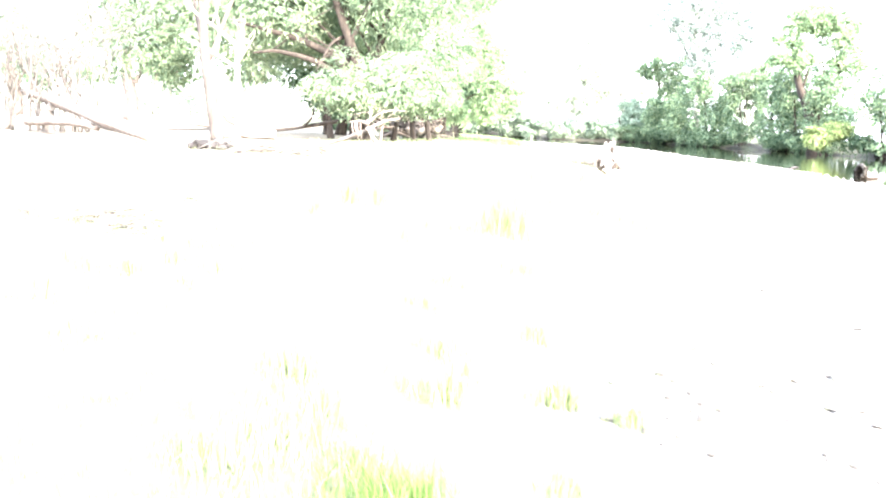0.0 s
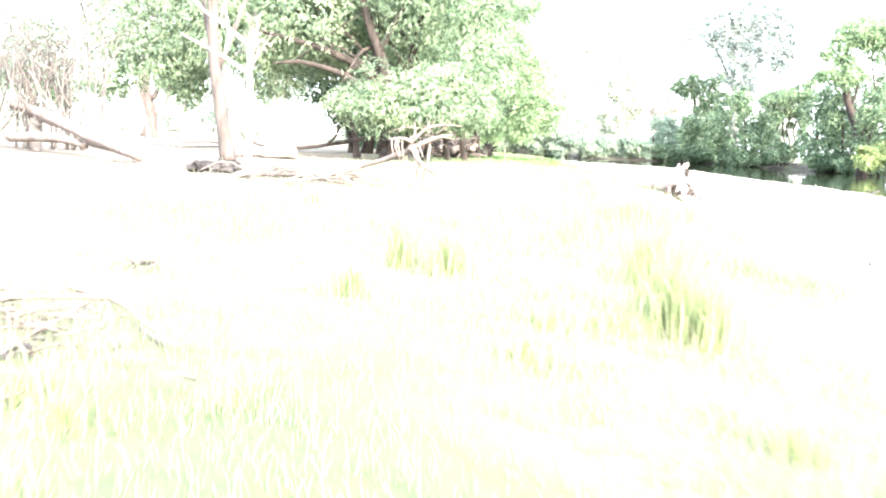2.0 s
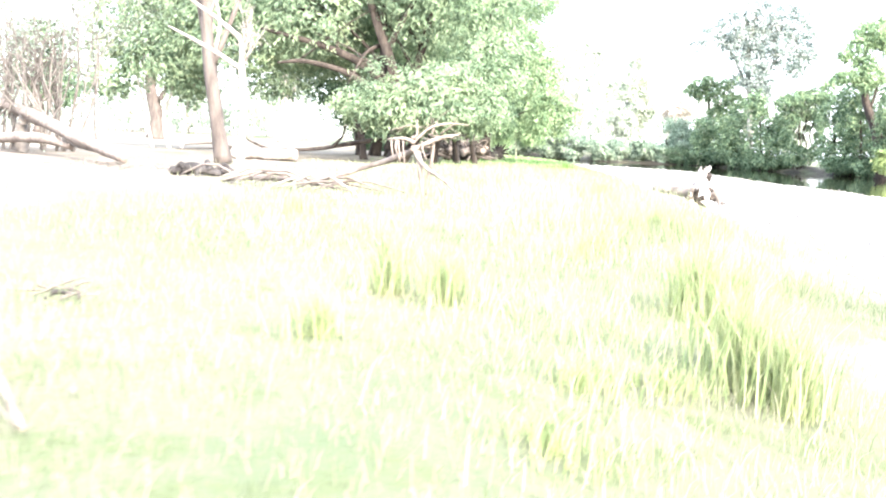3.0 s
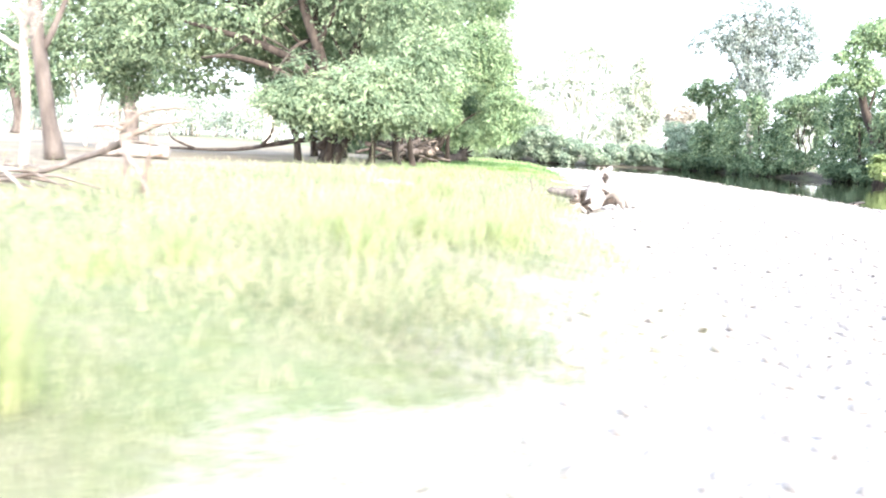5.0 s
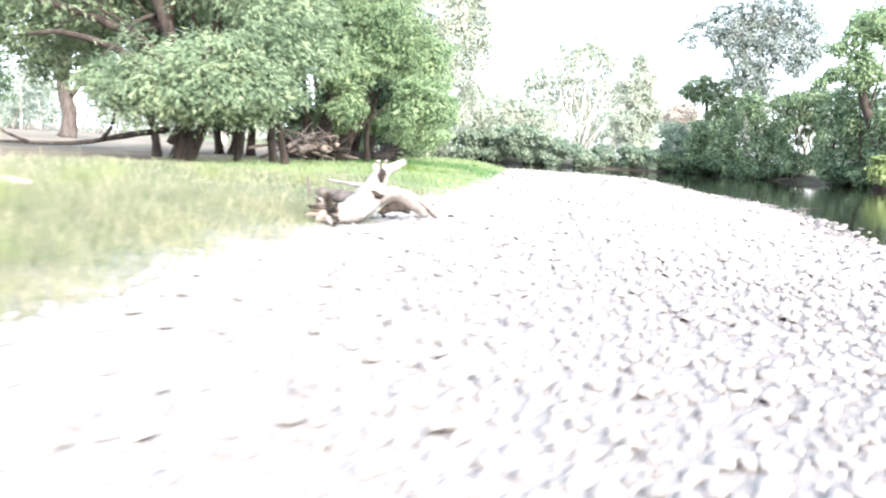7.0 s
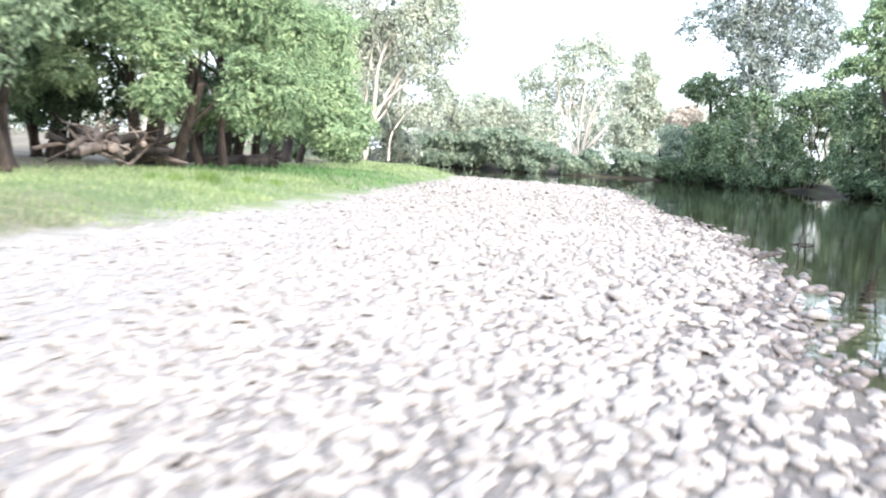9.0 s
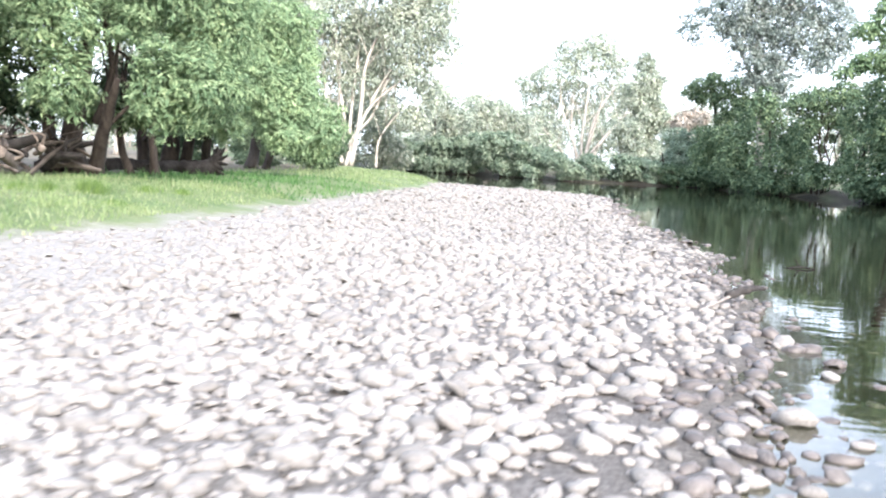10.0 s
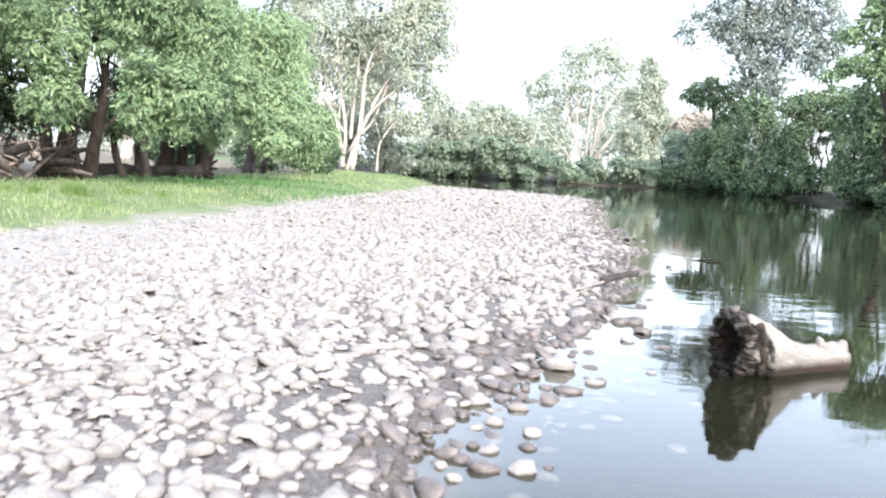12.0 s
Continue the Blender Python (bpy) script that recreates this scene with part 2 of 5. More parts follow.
# ---- mesh helpers ----
def mesh_np(name, verts, faces, smooth=True):
    """A mesh from arrays: all faces have the same number of corners."""
    verts, faces = np.asarray(verts, np.float32), np.asarray(faces, np.int32)
    me = bpy.data.meshes.new(name)
    k = faces.shape[1]
    me.vertices.add(len(verts))
    me.vertices.foreach_set("co", verts.ravel())
    me.loops.add(faces.size)
    me.loops.foreach_set("vertex_index", faces.ravel())
    me.polygons.add(len(faces))
    me.polygons.foreach_set("loop_start", np.arange(0, faces.size, k, dtype=np.int32))
    me.polygons.foreach_set("use_smooth", np.full(len(faces), smooth))
    me.update(calc_edges=True)
    return me


def thing(name, at=(0, 0, 0), label="", category="", group="", kind=""):
    ob = new(name)
    ob.location = at
    ob.empty_display_size = 0.2
    return tagged(ob, label, category, group, kind)


def part(name, me, material, parent, label=""):
    """One mesh object under a thing. Its points are given in the thing's own frame."""
    ob = new(name, me)
    if not me.materials:
        me.materials.append(material)
    ob.parent = parent
    return tagged(ob, label) if label else ob


def curve_points(pts, n, rng, wobble=0.0):
    """A smooth line of n points through pts, with a little wander."""
    pts = np.array(pts, float)
    s = np.linspace(0, len(pts) - 1, n)
    i = np.clip(s.astype(int), 0, len(pts) - 2)
    f = (s - i)[:, None]
    p0, p1, p2, p3 = pts[np.maximum(i - 1, 0)], pts[i], pts[i + 1], pts[np.minimum(i + 2, len(pts) - 1)]
    line = 0.5 * (2 * p1 + (p2 - p0) * f + (2 * p0 - 5 * p1 + 4 * p2 - p3) * f ** 2 + (3 * p1 - p0 - 3 * p2 + p3) * f ** 3)
    if wobble:
        w = rng.normal(0, wobble, line.shape)
        w[0] = 0
        line = line + np.cumsum(w, 0) * 0.35
    return line


def tube(line, radii, sides, rng, rough=0.12, ridge=0.0):
    """A closed tapering tube round a line, with uneven skin. Returns verts and quad faces."""
    n = len(line)
    radii = np.interp(np.linspace(0, 1, n), np.linspace(0, 1, len(radii)), radii)
    tang = np.gradient(line, axis=0)
    tang /= np.linalg.norm(tang, axis=1)[:, None] + 1e-9
    ref = np.where(np.abs(tang[:, 2:3]) > 0.9, np.array([[1.0, 0, 0]]), np.array([[0, 0, 1.0]]))
    u = np.cross(tang, ref)
    u /= np.linalg.norm(u, axis=1)[:, None] + 1e-9
    v = np.cross(tang, u)
    a = np.arange(sides) * 2 * math.pi / sides
    lobes = 1 + ridge * np.cos(a * 3 + rng.uniform(0, 6)) * 0.6 + ridge * np.cos(a * 5 + rng.uniform(0, 6)) * 0.4
    r = radii[:, None] * lobes[None] * (1 + rng.normal(0, rough, (n, sides)) * 0.6)
    ring = line[:, None] + r[..., None] * (np.cos(a)[None, :, None] * u[:, None] + np.sin(a)[None, :, None] * v[:, None])
    verts = np.concatenate([ring.reshape(-1, 3), line[:1], line[-1:]])
    i, j = np.meshgrid(np.arange(n - 1), np.arange(sides), indexing="ij")
    j2 = (j + 1) % sides
    faces = np.stack([i * sides + j, i * sides + j2, (i + 1) * sides + j2, (i + 1) * sides + j], -1).reshape(-1, 4)
    jj = np.arange(0, sides - 1, 2)
    cap0 = np.stack([np.full_like(jj, n * sides), (jj + 2) % sides, jj + 1, jj], -1)
    e = (n - 1) * sides
    cap1 = np.stack([np.full_like(jj, n * sides + 1), e + jj, e + jj + 1, e + (jj + 2) % sides], -1)
    return verts, np.concatenate([faces, cap0, cap1])


def joined(pieces):
    vs, fs, k = [], [], 0
    for v, f in pieces:
        vs.append(v), fs.append(f + k)
        k += len(v)
    return np.concatenate(vs), np.concatenate(fs)


def leaves(centres, count, spread, length, width, rng, droop=0.5, outward=None, order=1.3, sweep=0.8):
    """Folded diamond leaves strung along drooping sprays that leave each centre outward: one quad a leaf."""
    n = len(centres)
    out = rng.normal(0, 1, (n, 3)) if outward is None else outward
    way = out * 0.8 + rng.normal(0, 0.45, (n, 3))
    way[:, 2] -= 0.25 * droop
    way /= np.linalg.norm(way, axis=1)[:, None] + 1e-9
    reach = sweep * rng.uniform(0.55, 1.3, n)
    pick = rng.integers(0, n, count)
    u = rng.uniform(0, 1, (count, 1)) ** 0.8
    far = reach[pick][:, None]
    pos = centres[pick] + way[pick] * (u - 0.4) * far + rng.normal(0, 1, (count, 3)) * np.array(spread) * (0.35 + 0.65 * (1 - u))
    pos[:, 2] -= (0.45 * droop * far * u ** 2)[:, 0]
    axis = way[pick] + rng.normal(0, 0.5, (count, 3))
    axis[:, 2] -= droop * (0.3 + u[:, 0])
    face = rng.normal(0, 0.55, (count, 3)) + (out[pick] * order if outward is not None else 0)
    face[:, 2] += 0.5
    side = np.cross(axis, face)
    side /= np.linalg.norm(side, axis=1)[:, None] + 1e-9
    up = face / (np.linalg.norm(face, axis=1)[:, None] + 1e-9)
    axis = np.cross(up, side)
    s = rng.uniform(0.6, 1.35, (count, 1))
    ln, wd = length * s, width * s
    v = np.stack([pos - axis * ln / 2, pos + side * wd / 2 + up * wd * 0.25, pos + axis * ln / 2, pos - side * wd / 2 + up * wd * 0.25], 1)
    return v.reshape(-1, 3), np.arange(count * 4).reshape(-1, 4)


def lobe_points(lobes, density, rng, shell=0.5):
    """Foliage masses: each lobe bears domed clumps over its outer part, each clump carries spray centres on its outer top. Returns the centres and which way is out."""
    out, way = [], []
    for cx, cy, cz, rx, ry, rz in lobes:
        n = max(7, int(density * 0.85 * rx * ry * rz ** 0.5))
        d = rng.normal(0, 1, (n, 3))
        d[:, 2] = np.where(d[:, 2] < -0.85, -d[:, 2] * rng.uniform(0.2, 1, n), d[:, 2])
        d /= np.linalg.norm(d, axis=1)[:, None]
        lump = 1 + 0.18 * np.sin(d[:, :1] * 5 + cx) * np.cos(d[:, 1:2] * 4 + cy) + 0.12 * np.sin(d[:, 2:3] * 7 + cz)
        r = rng.uniform(shell, 1.0, (n, 1)) ** 0.6 * lump * 0.86
        c = np.array([cx, cy, cz]) + d * r * np.array([rx, ry, rz])
        size = np.clip(0.27 * (rx * ry * rz) ** (1 / 3) * rng.uniform(0.6, 1.4, n), 0.2, 0.95)
        m = 8
        e = rng.normal(0, 0.75, (n, m, 3)) + d[:, None] * 0.75
        e[..., 2] += 0.45
        e /= np.linalg.norm(e, axis=2)[..., None]
        out.append((c[:, None] + e * size[:, None, None] * np.array([1, 1, 0.7])).reshape(-1, 3))
        w = e * 0.75 + d[:, None] * 0.5
        way.append((w / np.linalg.norm(w, axis=2)[..., None]).reshape(-1, 3))
    return np.concatenate(out), np.concatenate(way)


def lobe_shell(lobes, n, rng, lo, hi):
    """Points spread evenly through the shells of the lobes, and which way is out."""
    lob = np.array(lobes, float)
    area = (lob[:, 3] * lob[:, 4] * lob[:, 5]) ** (2 / 3)
    pick = rng.choice(len(lob), n, p=area / area.sum())
    d = rng.normal(0, 1, (n, 3))
    d /= np.linalg.norm(d, axis=1)[:, None]
    q = lob[pick]
    lump = 1 + 0.18 * np.sin(d[:, 0] * 5 + q[:, 0]) * np.cos(d[:, 1] * 4 + q[:, 1]) + 0.12 * np.sin(d[:, 2] * 7 + q[:, 2])
    return q[:, :3] + d * (rng.uniform(lo, hi, n) * lump)[:, None] * q[:, 3:], d


def crown_leaves(lobes, centres, outward, count, spread, length, width, rng, droop, fill=0.3):
    """A crown: large inner leaves that close it, fine leaves over its skin, and sprays that stand out from it."""
    inner, skin = int(count * fill), int(count * 0.36)
    c0, w0 = lobe_shell(lobes, inner, rng, 0.5, 0.86)
    c1, w1 = lobe_shell(lobes, skin, rng, 0.84, 1.04)
    pieces = [leaves(c0, inner, (0.05, 0.05, 0.05), length * 1.6, width * 1.75, rng, droop, w0, 0.6, 0.1),
              leaves(c1, skin, (0.06, 0.06, 0.05), length, width, rng, droop, w1, 1.0, 0.15),
              leaves(centres, count - inner - skin, (spread * 0.5, spread * 0.5, spread * 0.36), length, width, rng, droop, outward, sweep=1.7 * spread)]
    return joined(pieces)


def tree(name, at, stems, lobes, bark, leaf, count, length, width, seed, label, category="tree", limbs=9, density=5.0, spread=0.27, droop=0.5, group="", shell=0.5, fill=0.3):
    """A tree: stems (each a list of points and its foot and top radius), limbs out to the leaf masses, and a crown of leaves. Places are in the world."""
    rng = np.random.default_rng(seed)
    base = np.array([*at, ground_z(*at)])
    root = thing(name, base, label, category, group)
    lobes = [(l[0] - base[0], l[1] - base[1], l[2] - base[2], *l[3:]) for l in lobes]
    lines = []
    for pts, r0, r1 in stems:
        line = curve_points([np.array(p) for p in pts], 14, rng, 0.03 * r0 / 0.2)
        flare = [r0 * 1.45, r0 * 1.08, r0, r0 * 0.8 + r1 * 0.2, (r0 + r1) / 2, r1]
        trunk = part("trunk", mesh_np("trunk", *tube(line, flare, 12, rng, 0.1, 0.12)), bark, root)
        lines.append((line, r0, r1, trunk))
    centres, outward = lobe_points(lobes, density, rng, shell)
    for k in range(limbs):
        line, r0, r1, trunk = lines[k % len(lines)]
        f = rng.uniform(0.4, 0.98)
        start = line[int(f * (len(line) - 1))]
        goal = centres[rng.integers(len(centres))]
        goal = start + (goal - start) * 0.85
        mid = (start + goal) / 2 + np.array([*rng.normal(0, 0.25, 2), 0.12 * np.linalg.norm(goal - start)])
        rr = max(r1 * 0.9, (r0 + (r1 - r0) * f) * 0.55)
        limb = curve_points([start, mid, goal], 9, rng, 0.05)
        pieces = [tube(limb, [rr, rr * 0.6, rr * 0.18], 7, rng, 0.1, 0.06)]
        for q in range(3):
            s0 = limb[rng.integers(3, 8)]
            g0 = centres[rng.integers(len(centres))]
            step = (g0 - s0)
            g0 = s0 + step / (np.linalg.norm(step) + 1e-6) * min(np.linalg.norm(step), rng.uniform(1.2, 2.6))
            pieces.append(tube(curve_points([s0, (s0 + g0) / 2 + rng.normal(0, 0.12, 3), g0], 6, rng, 0.03), [rr * 0.3, rr * 0.06], 5, rng, 0.08))
        part("limb", mesh_np("limb", *joined(pieces)), bark, trunk)
    part("crown", mesh_np("crown", *crown_leaves(lobes, centres, outward, count, spread, length, width, rng, droop, fill), smooth=False), leaf, root)
    return root


# ---- the lie of the land ----
EDGE = np.array([(-60, -1.5), (-10, 0.2), (0, 0.5), (4, 0.8), (10, 2.3), (13, 3.05), (15, 3.55), (17.5, 3.8), (22, 4.1), (26, 4.35), (38, 5.2), (44, 5.7), (54, 5.95), (62, 6.1), (72, 6.2), (80, 5.8), (88, 4.6), (110, -6), (150, -40)], float)
SHORE = np.array([(-80, 20), (0, 16.4), (20, 15.2), (28, 14.2), (31, 13.9), (33, 13.95), (35, 14.4), (36.6, 15.0), (40, 15.3), (45, 15.8), (54, 15.3), (62, 15.2), (73, 15.3), (75.5, 14.2), (78, 10.5), (80, 7.6), (84, 5.8), (90, 4.2), (110, -5), (150, -38), (300, -150)], float)
FAR = np.array([(-400, 330), (-150, 190), (-40, 132), (-10, 122), (5, 117), (14, 113), (20, 117), (24, 118.5), (27.5, 118), (30, 110), (32, 103.5), (34, 98.5), (36, 94), (37.5, 89.5), (38.5, 84), (41, 78), (44, 71), (47.5, 64), (55, 30), (62, -20), (70, -90)], float)
WATER_Z = 0.08


def smooth_step(a, b, v):
    s = np.clip((v - a) / (b - a), 0, 1)
    return s * s * (3 - 2 * s)


def wave(x, y, s):
    return np.sin(x * 1.7 / s + 1.3 * np.sin(y * 0.9 / s)) * np.cos(y * 1.3 / s + 0.7 * np.sin(x * 1.1 / s))


def land(x, y):
    """Distances: inland from the near shore, inland from the far shore, and into the grass."""
    near = np.interp(y, SHORE[:, 0], SHORE[:, 1]) - x + 0.28 * wave(x, y, 1.1) + 0.12 * wave(y, x, 0.37)
    far = (y - np.interp(x, FAR[:, 0], FAR[:, 1])) * 0.6 + 0.5 * wave(x, y, 2.5)
    far = np.where(x > 70, 50.0, far)
    grass = np.interp(y, EDGE[:, 0], EDGE[:, 1]) - x + 0.45 * wave(x, y, 1.6)
    return near, far, grass


def ground_zs(x, y):
    near, far, grass = land(x, y)
    bar = WATER_Z + np.minimum(0.06, near * 0.05) + 0.34 * smooth_step(-0.4, 2.4, grass) + 0.22 * smooth_step(2, 6, grass) * smooth_step(9, 15, y) * (1 - smooth_step(30, 38, y)) + 0.018 * wave(x, y, 0.9) * smooth_step(0.5, 3, near)
    bank = WATER_Z + 0.75 * smooth_step(-0.2, 4.0, far) + 0.1 * wave(x, y, 3.0) * smooth_step(0, 5, far)
    bed = WATER_Z - np.minimum(1.5, 0.10 * np.maximum(np.minimum(-near, -far * 1.6), 0) ** 1.1)
    return np.where(near > 0, bar, np.where(far > 0, bank, bed))


def ground_z(x, y):
    return float(ground_zs(np.array([float(x)]), np.array([float(y)]))[0])


def build_ground():
    def axis(lo, hi, step, end):
        out = list(np.arange(lo, hi + 0.001, step))
        s, v = step, hi
        while v < end:
            s *= 1.22
            v += s
            out.append(v)
        s, v = step, lo
        while v > -end:
            s *= 1.22
            v -= s
            out.insert(0, v)
        return np.array(out)
    xs, ys = axis(-14, 24, 0.3, 2500), axis(-4, 92, 0.3, 2500)
    gx, gy = np.meshgrid(xs, ys, indexing="ij")
    gz = ground_zs(gx, gy)
    nx, ny = len(xs), len(ys)
    i, j = np.meshgrid(np.arange(nx - 1), np.arange(ny - 1), indexing="ij")
    a = i * ny + j
    me = mesh_np("ground", np.stack([gx, gy, gz], -1).reshape(-1, 3), np.stack([a, a + ny, a + ny + 1, a + 1], -1).reshape(-1, 4))
    near, far, grass = land(gx, gy)
    cover = np.where(near > 0, 0.5 - 0.45 * np.clip(grass / 2.0, -1, 1), np.where(far > 0, 0.0, 1.0))
    wet = np.where(near > 0.0, 1 - smooth_step(0.0, 0.5, near), 1.0) * (far <= 0.3)
    soil = smooth_step(6, 10, grass) * (near > 0) * 0.85
    # strip of far bank that takes the painted under-bush shade
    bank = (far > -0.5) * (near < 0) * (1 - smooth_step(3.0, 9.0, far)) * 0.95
    # dark gravel mask reaches past the damp shore to paint shaded stone gaps
    for key, val in (("cover", cover), ("wet", wet), ("soil", soil), ("bank", bank), ("damp_gap_shade", 1 - 0.92 * smooth_step(3.0, 9.5, near + 2.5 * smooth_step(22, 30, gy))), ("deep", smooth_step(0.0, 0.8, -near)), ("lush", smooth_step(36, 44, gy) * (near > 0) * 0.9)):
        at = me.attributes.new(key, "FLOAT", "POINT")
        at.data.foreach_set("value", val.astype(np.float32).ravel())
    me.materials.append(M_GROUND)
    return tagged(new("ground", me), "grassy river bank, pale gravel bar and river bed in one sheet", "ground", kind="structure")


ground = build_ground()
water_me = mesh_np("water", [(-600, -300, WATER_Z), (300, -300, WATER_Z), (300, 600, WATER_Z), (-600, 600, WATER_Z)], [(0, 1, 2, 3)])
water_me.materials.append(M_WATER)
water = tagged(new("water", water_me), "calm dark green river water mirroring trees and sky", "water", kind="structure")
water.visible_shadow = False

# ---- trees of the near bank ----
tree("willow_tree", (-4.3, 43.2), [([(0, 0, 0), (0.1, 0.1, 1.2), (-0.4, 0.2, 3.0), (-0.8, 0.5, 6.5)], 0.3, 0.12), ([(0.3, -0.1, 0), (0.9, -0.5, 1.1), (1.8, -1.2, 2.4)], 0.2, 0.07), ([(-0.2, 0.1, 0.5), (0.5, 0.6, 3), (1.2, 1.0, 6.5)], 0.24, 0.08), ([(1.6, 1.2, 0), (1.8, 1.0, 1.2), (2.6, 0.4, 2.6)], 0.13, 0.06), ([(2.6, 2.4, 0), (2.5, 2.2, 1.4), (3.2, 1.6, 3.2)], 0.14, 0.06), ([(-1.6, 1.8, 0), (-1.8, 1.6, 1.3), (-2.6, 1.0, 3.0)], 0.14, 0.06), ([(3.4, 1.0, 0), (3.2, 0.8, 1.3), (3.6, 0.2, 2.6)], 0.11, 0.05), ([(0.0, 0, 1.6), (-0.2, -0.3, 3.8), (-0.9, -0.4, 5.6), (-1.9, -0.3, 8.4)], 0.2, 0.09), ([(-0.2, 0, 2.4), (-1.3, -0.6, 3.9), (-3.2, -0.8, 4.7), (-5.8, -0.8, 5.3)], 0.17, 0.05), ([(-0.2, 0.0, 2.0), (-1.6, -0.8, 3.4), (-3.6, -1.0, 4.0), (-5.0, -1.0, 3.9)], 0.12, 0.04), ([(-0.6, -0.3, 4.4), (0.0, -0.6, 5.6), (1.0, -0.8, 7.4)], 0.13, 0.05)],
     [(-3.2, 40.7, 3.0, 3.1, 1.9, 1.45), (-4.2, 40.3, 2.6, 1.8, 1.4, 1.0), (-1.9, 40.4, 2.7, 1.7, 1.3, 1.0), (-1.4, 41.4, 3.3, 1.8, 1.7, 1.5), (-13.4, 45.6, 6.8, 2.4, 2.2, 1.8), (-14.6, 46.0, 4.4, 1.5, 1.6, 1.3), (-12.6, 45.8, 9.2, 2.4, 2.2, 1.8), (-4.6, 46.4, 6.6, 2.4, 1.6, 1.5), (-3.6, 42.2, 8.6, 2.2, 1.5, 1.5), (-2.2, 43.5, 7.2, 3.6, 3.0, 2.4), (-8.5, 44.0, 6.6, 3.2, 2.8, 2.2), (-11.5, 44.5, 5.6, 2.6, 2.4, 1.9), (-5.5, 45.0, 9.0, 4.5, 3.2, 2.6), (-10.3, 45.5, 3.9, 1.6, 1.6, 1.2), (-0.6, 42.5, 4.6, 1.9, 2.0, 1.7), (-5.4, 41.0, 2.75, 1.5, 1.4, 0.85), (-3.0, 40.4, 2.5, 1.5, 1.2, 0.75), (-0.9, 41.2, 2.7, 1.5, 1.5, 0.9), (-1.5, 43, 10.4, 3.4, 2.8, 2.0), (-9.2, 44.5, 9.2, 3.0, 2.6, 2.0), (-8.3, 47.0, 5.4, 1.8, 1.2, 1.5), (-10.0, 47.2, 5.6, 1.6, 1.2, 1.4), (-6.6, 47.0, 4.8, 1.4, 1.0, 1.2), (-9.0, 48.5, 6.4, 3.0, 1.8, 2.2), (-13.0, 49.0, 6.8, 3.0, 1.8, 2.4), (-6.0, 48.5, 8.2, 3.0, 1.8, 2.4), (-11.0, 48.0, 9.6, 3.2, 1.8, 2.2)],
     M_BARK_DARK, M_WILLOW, 138000, 0.182, 0.057, 11, "large green willow with a dark trunk and low spreading crown", limbs=16, group="willows on the bank", shell=0.72)
tree("willow_tree", (-1.6, 54.2), [([(0, 0, 0), (-0.3, 0, 1.2), (0.2, -0.2, 3.5), (0.6, 0, 7)], 0.3, 0.1), ([(0.6, -0.2, 0), (1.1, -0.8, 1.3), (2.0, -1.6, 2.8)], 0.2, 0.07), ([(-0.9, 0.2, 0), (-1.2, 0.2, 1.6), (-1.5, 0.5, 4.2)], 0.2, 0.07), ([(1.4, 2.2, 0), (1.3, 2.0, 1.5), (1.9, 1.6, 3.6)], 0.13, 0.06), ([(0.3, 2.6, 0), (0.0, 2.4, 1.4), (0.3, 2.2, 3.8)], 0.12, 0.05), ([(0.4, 0.2, 1.6), (1.0, 0, 3.2), (1.0, -0.6, 4.6), (1.6, -0.8, 6.0)], 0.11, 0.05), ([(0.2, 0, 3.0), (-0.3, -0.6, 3.9), (0.2, -1.2, 5.4)], 0.08, 0.03)],
     [(-0.05, 50.6, 3, 0.76, 0.89, 1.02), (2.35, 51.2, 3, 0.76, 0.98, 1.25), (3.2, 51.8, 3.1, 1.12, 1.19, 1.05), (0.8, 53, 6.4, 2.09, 1.94, 1.65), (-2, 53.5, 8.2, 2.55, 2.24, 1.94), (-0.6, 51, 4.6, 1.34, 1.12, 1.19), (2.2, 55, 5.2, 1.5, 1.8, 1.5), (-2.4, 51.5, 5.4, 1.34, 1.19, 1.12), (1.4, 53.5, 9.4, 2.09, 1.94, 1.65), (-4, 52.5, 7.4, 1.65, 1.65, 1.5), (0.85, 52.4, 4.75, 0.55, 0.62, 0.53), (-2.7, 56.4, 2.5, 0.8, 0.71, 0.53), (-1.6, 56.6, 2.4, 0.8, 0.71, 0.58), (-0.4, 56.8, 2.5, 0.8, 0.71, 0.58), (0.6, 56.6, 2.5, 0.71, 0.71, 0.53), (-4.8, 52.2, 5.2, 1.42, 1.19, 1.19), (-3.6, 51.8, 3.5, 0.97, 0.9, 0.75), (-5.8, 52.6, 3.2, 0.9, 0.9, 0.82), (-4.6, 55.2, 6.6, 1.8, 1.65, 1.5), (-3.6, 56.2, 9.6, 2.09, 1.8, 1.65), (-1.2, 56, 6.4, 1.65, 1.5, 1.42), (-6.2, 54, 8.8, 1.8, 1.65, 1.5)],
     M_BARK_DARK, M_WILLOW_MID, 110000, 0.165, 0.05, 12, "green willow leaning over a tangle of dead logs", limbs=12, group="willows on the bank", shell=0.72)
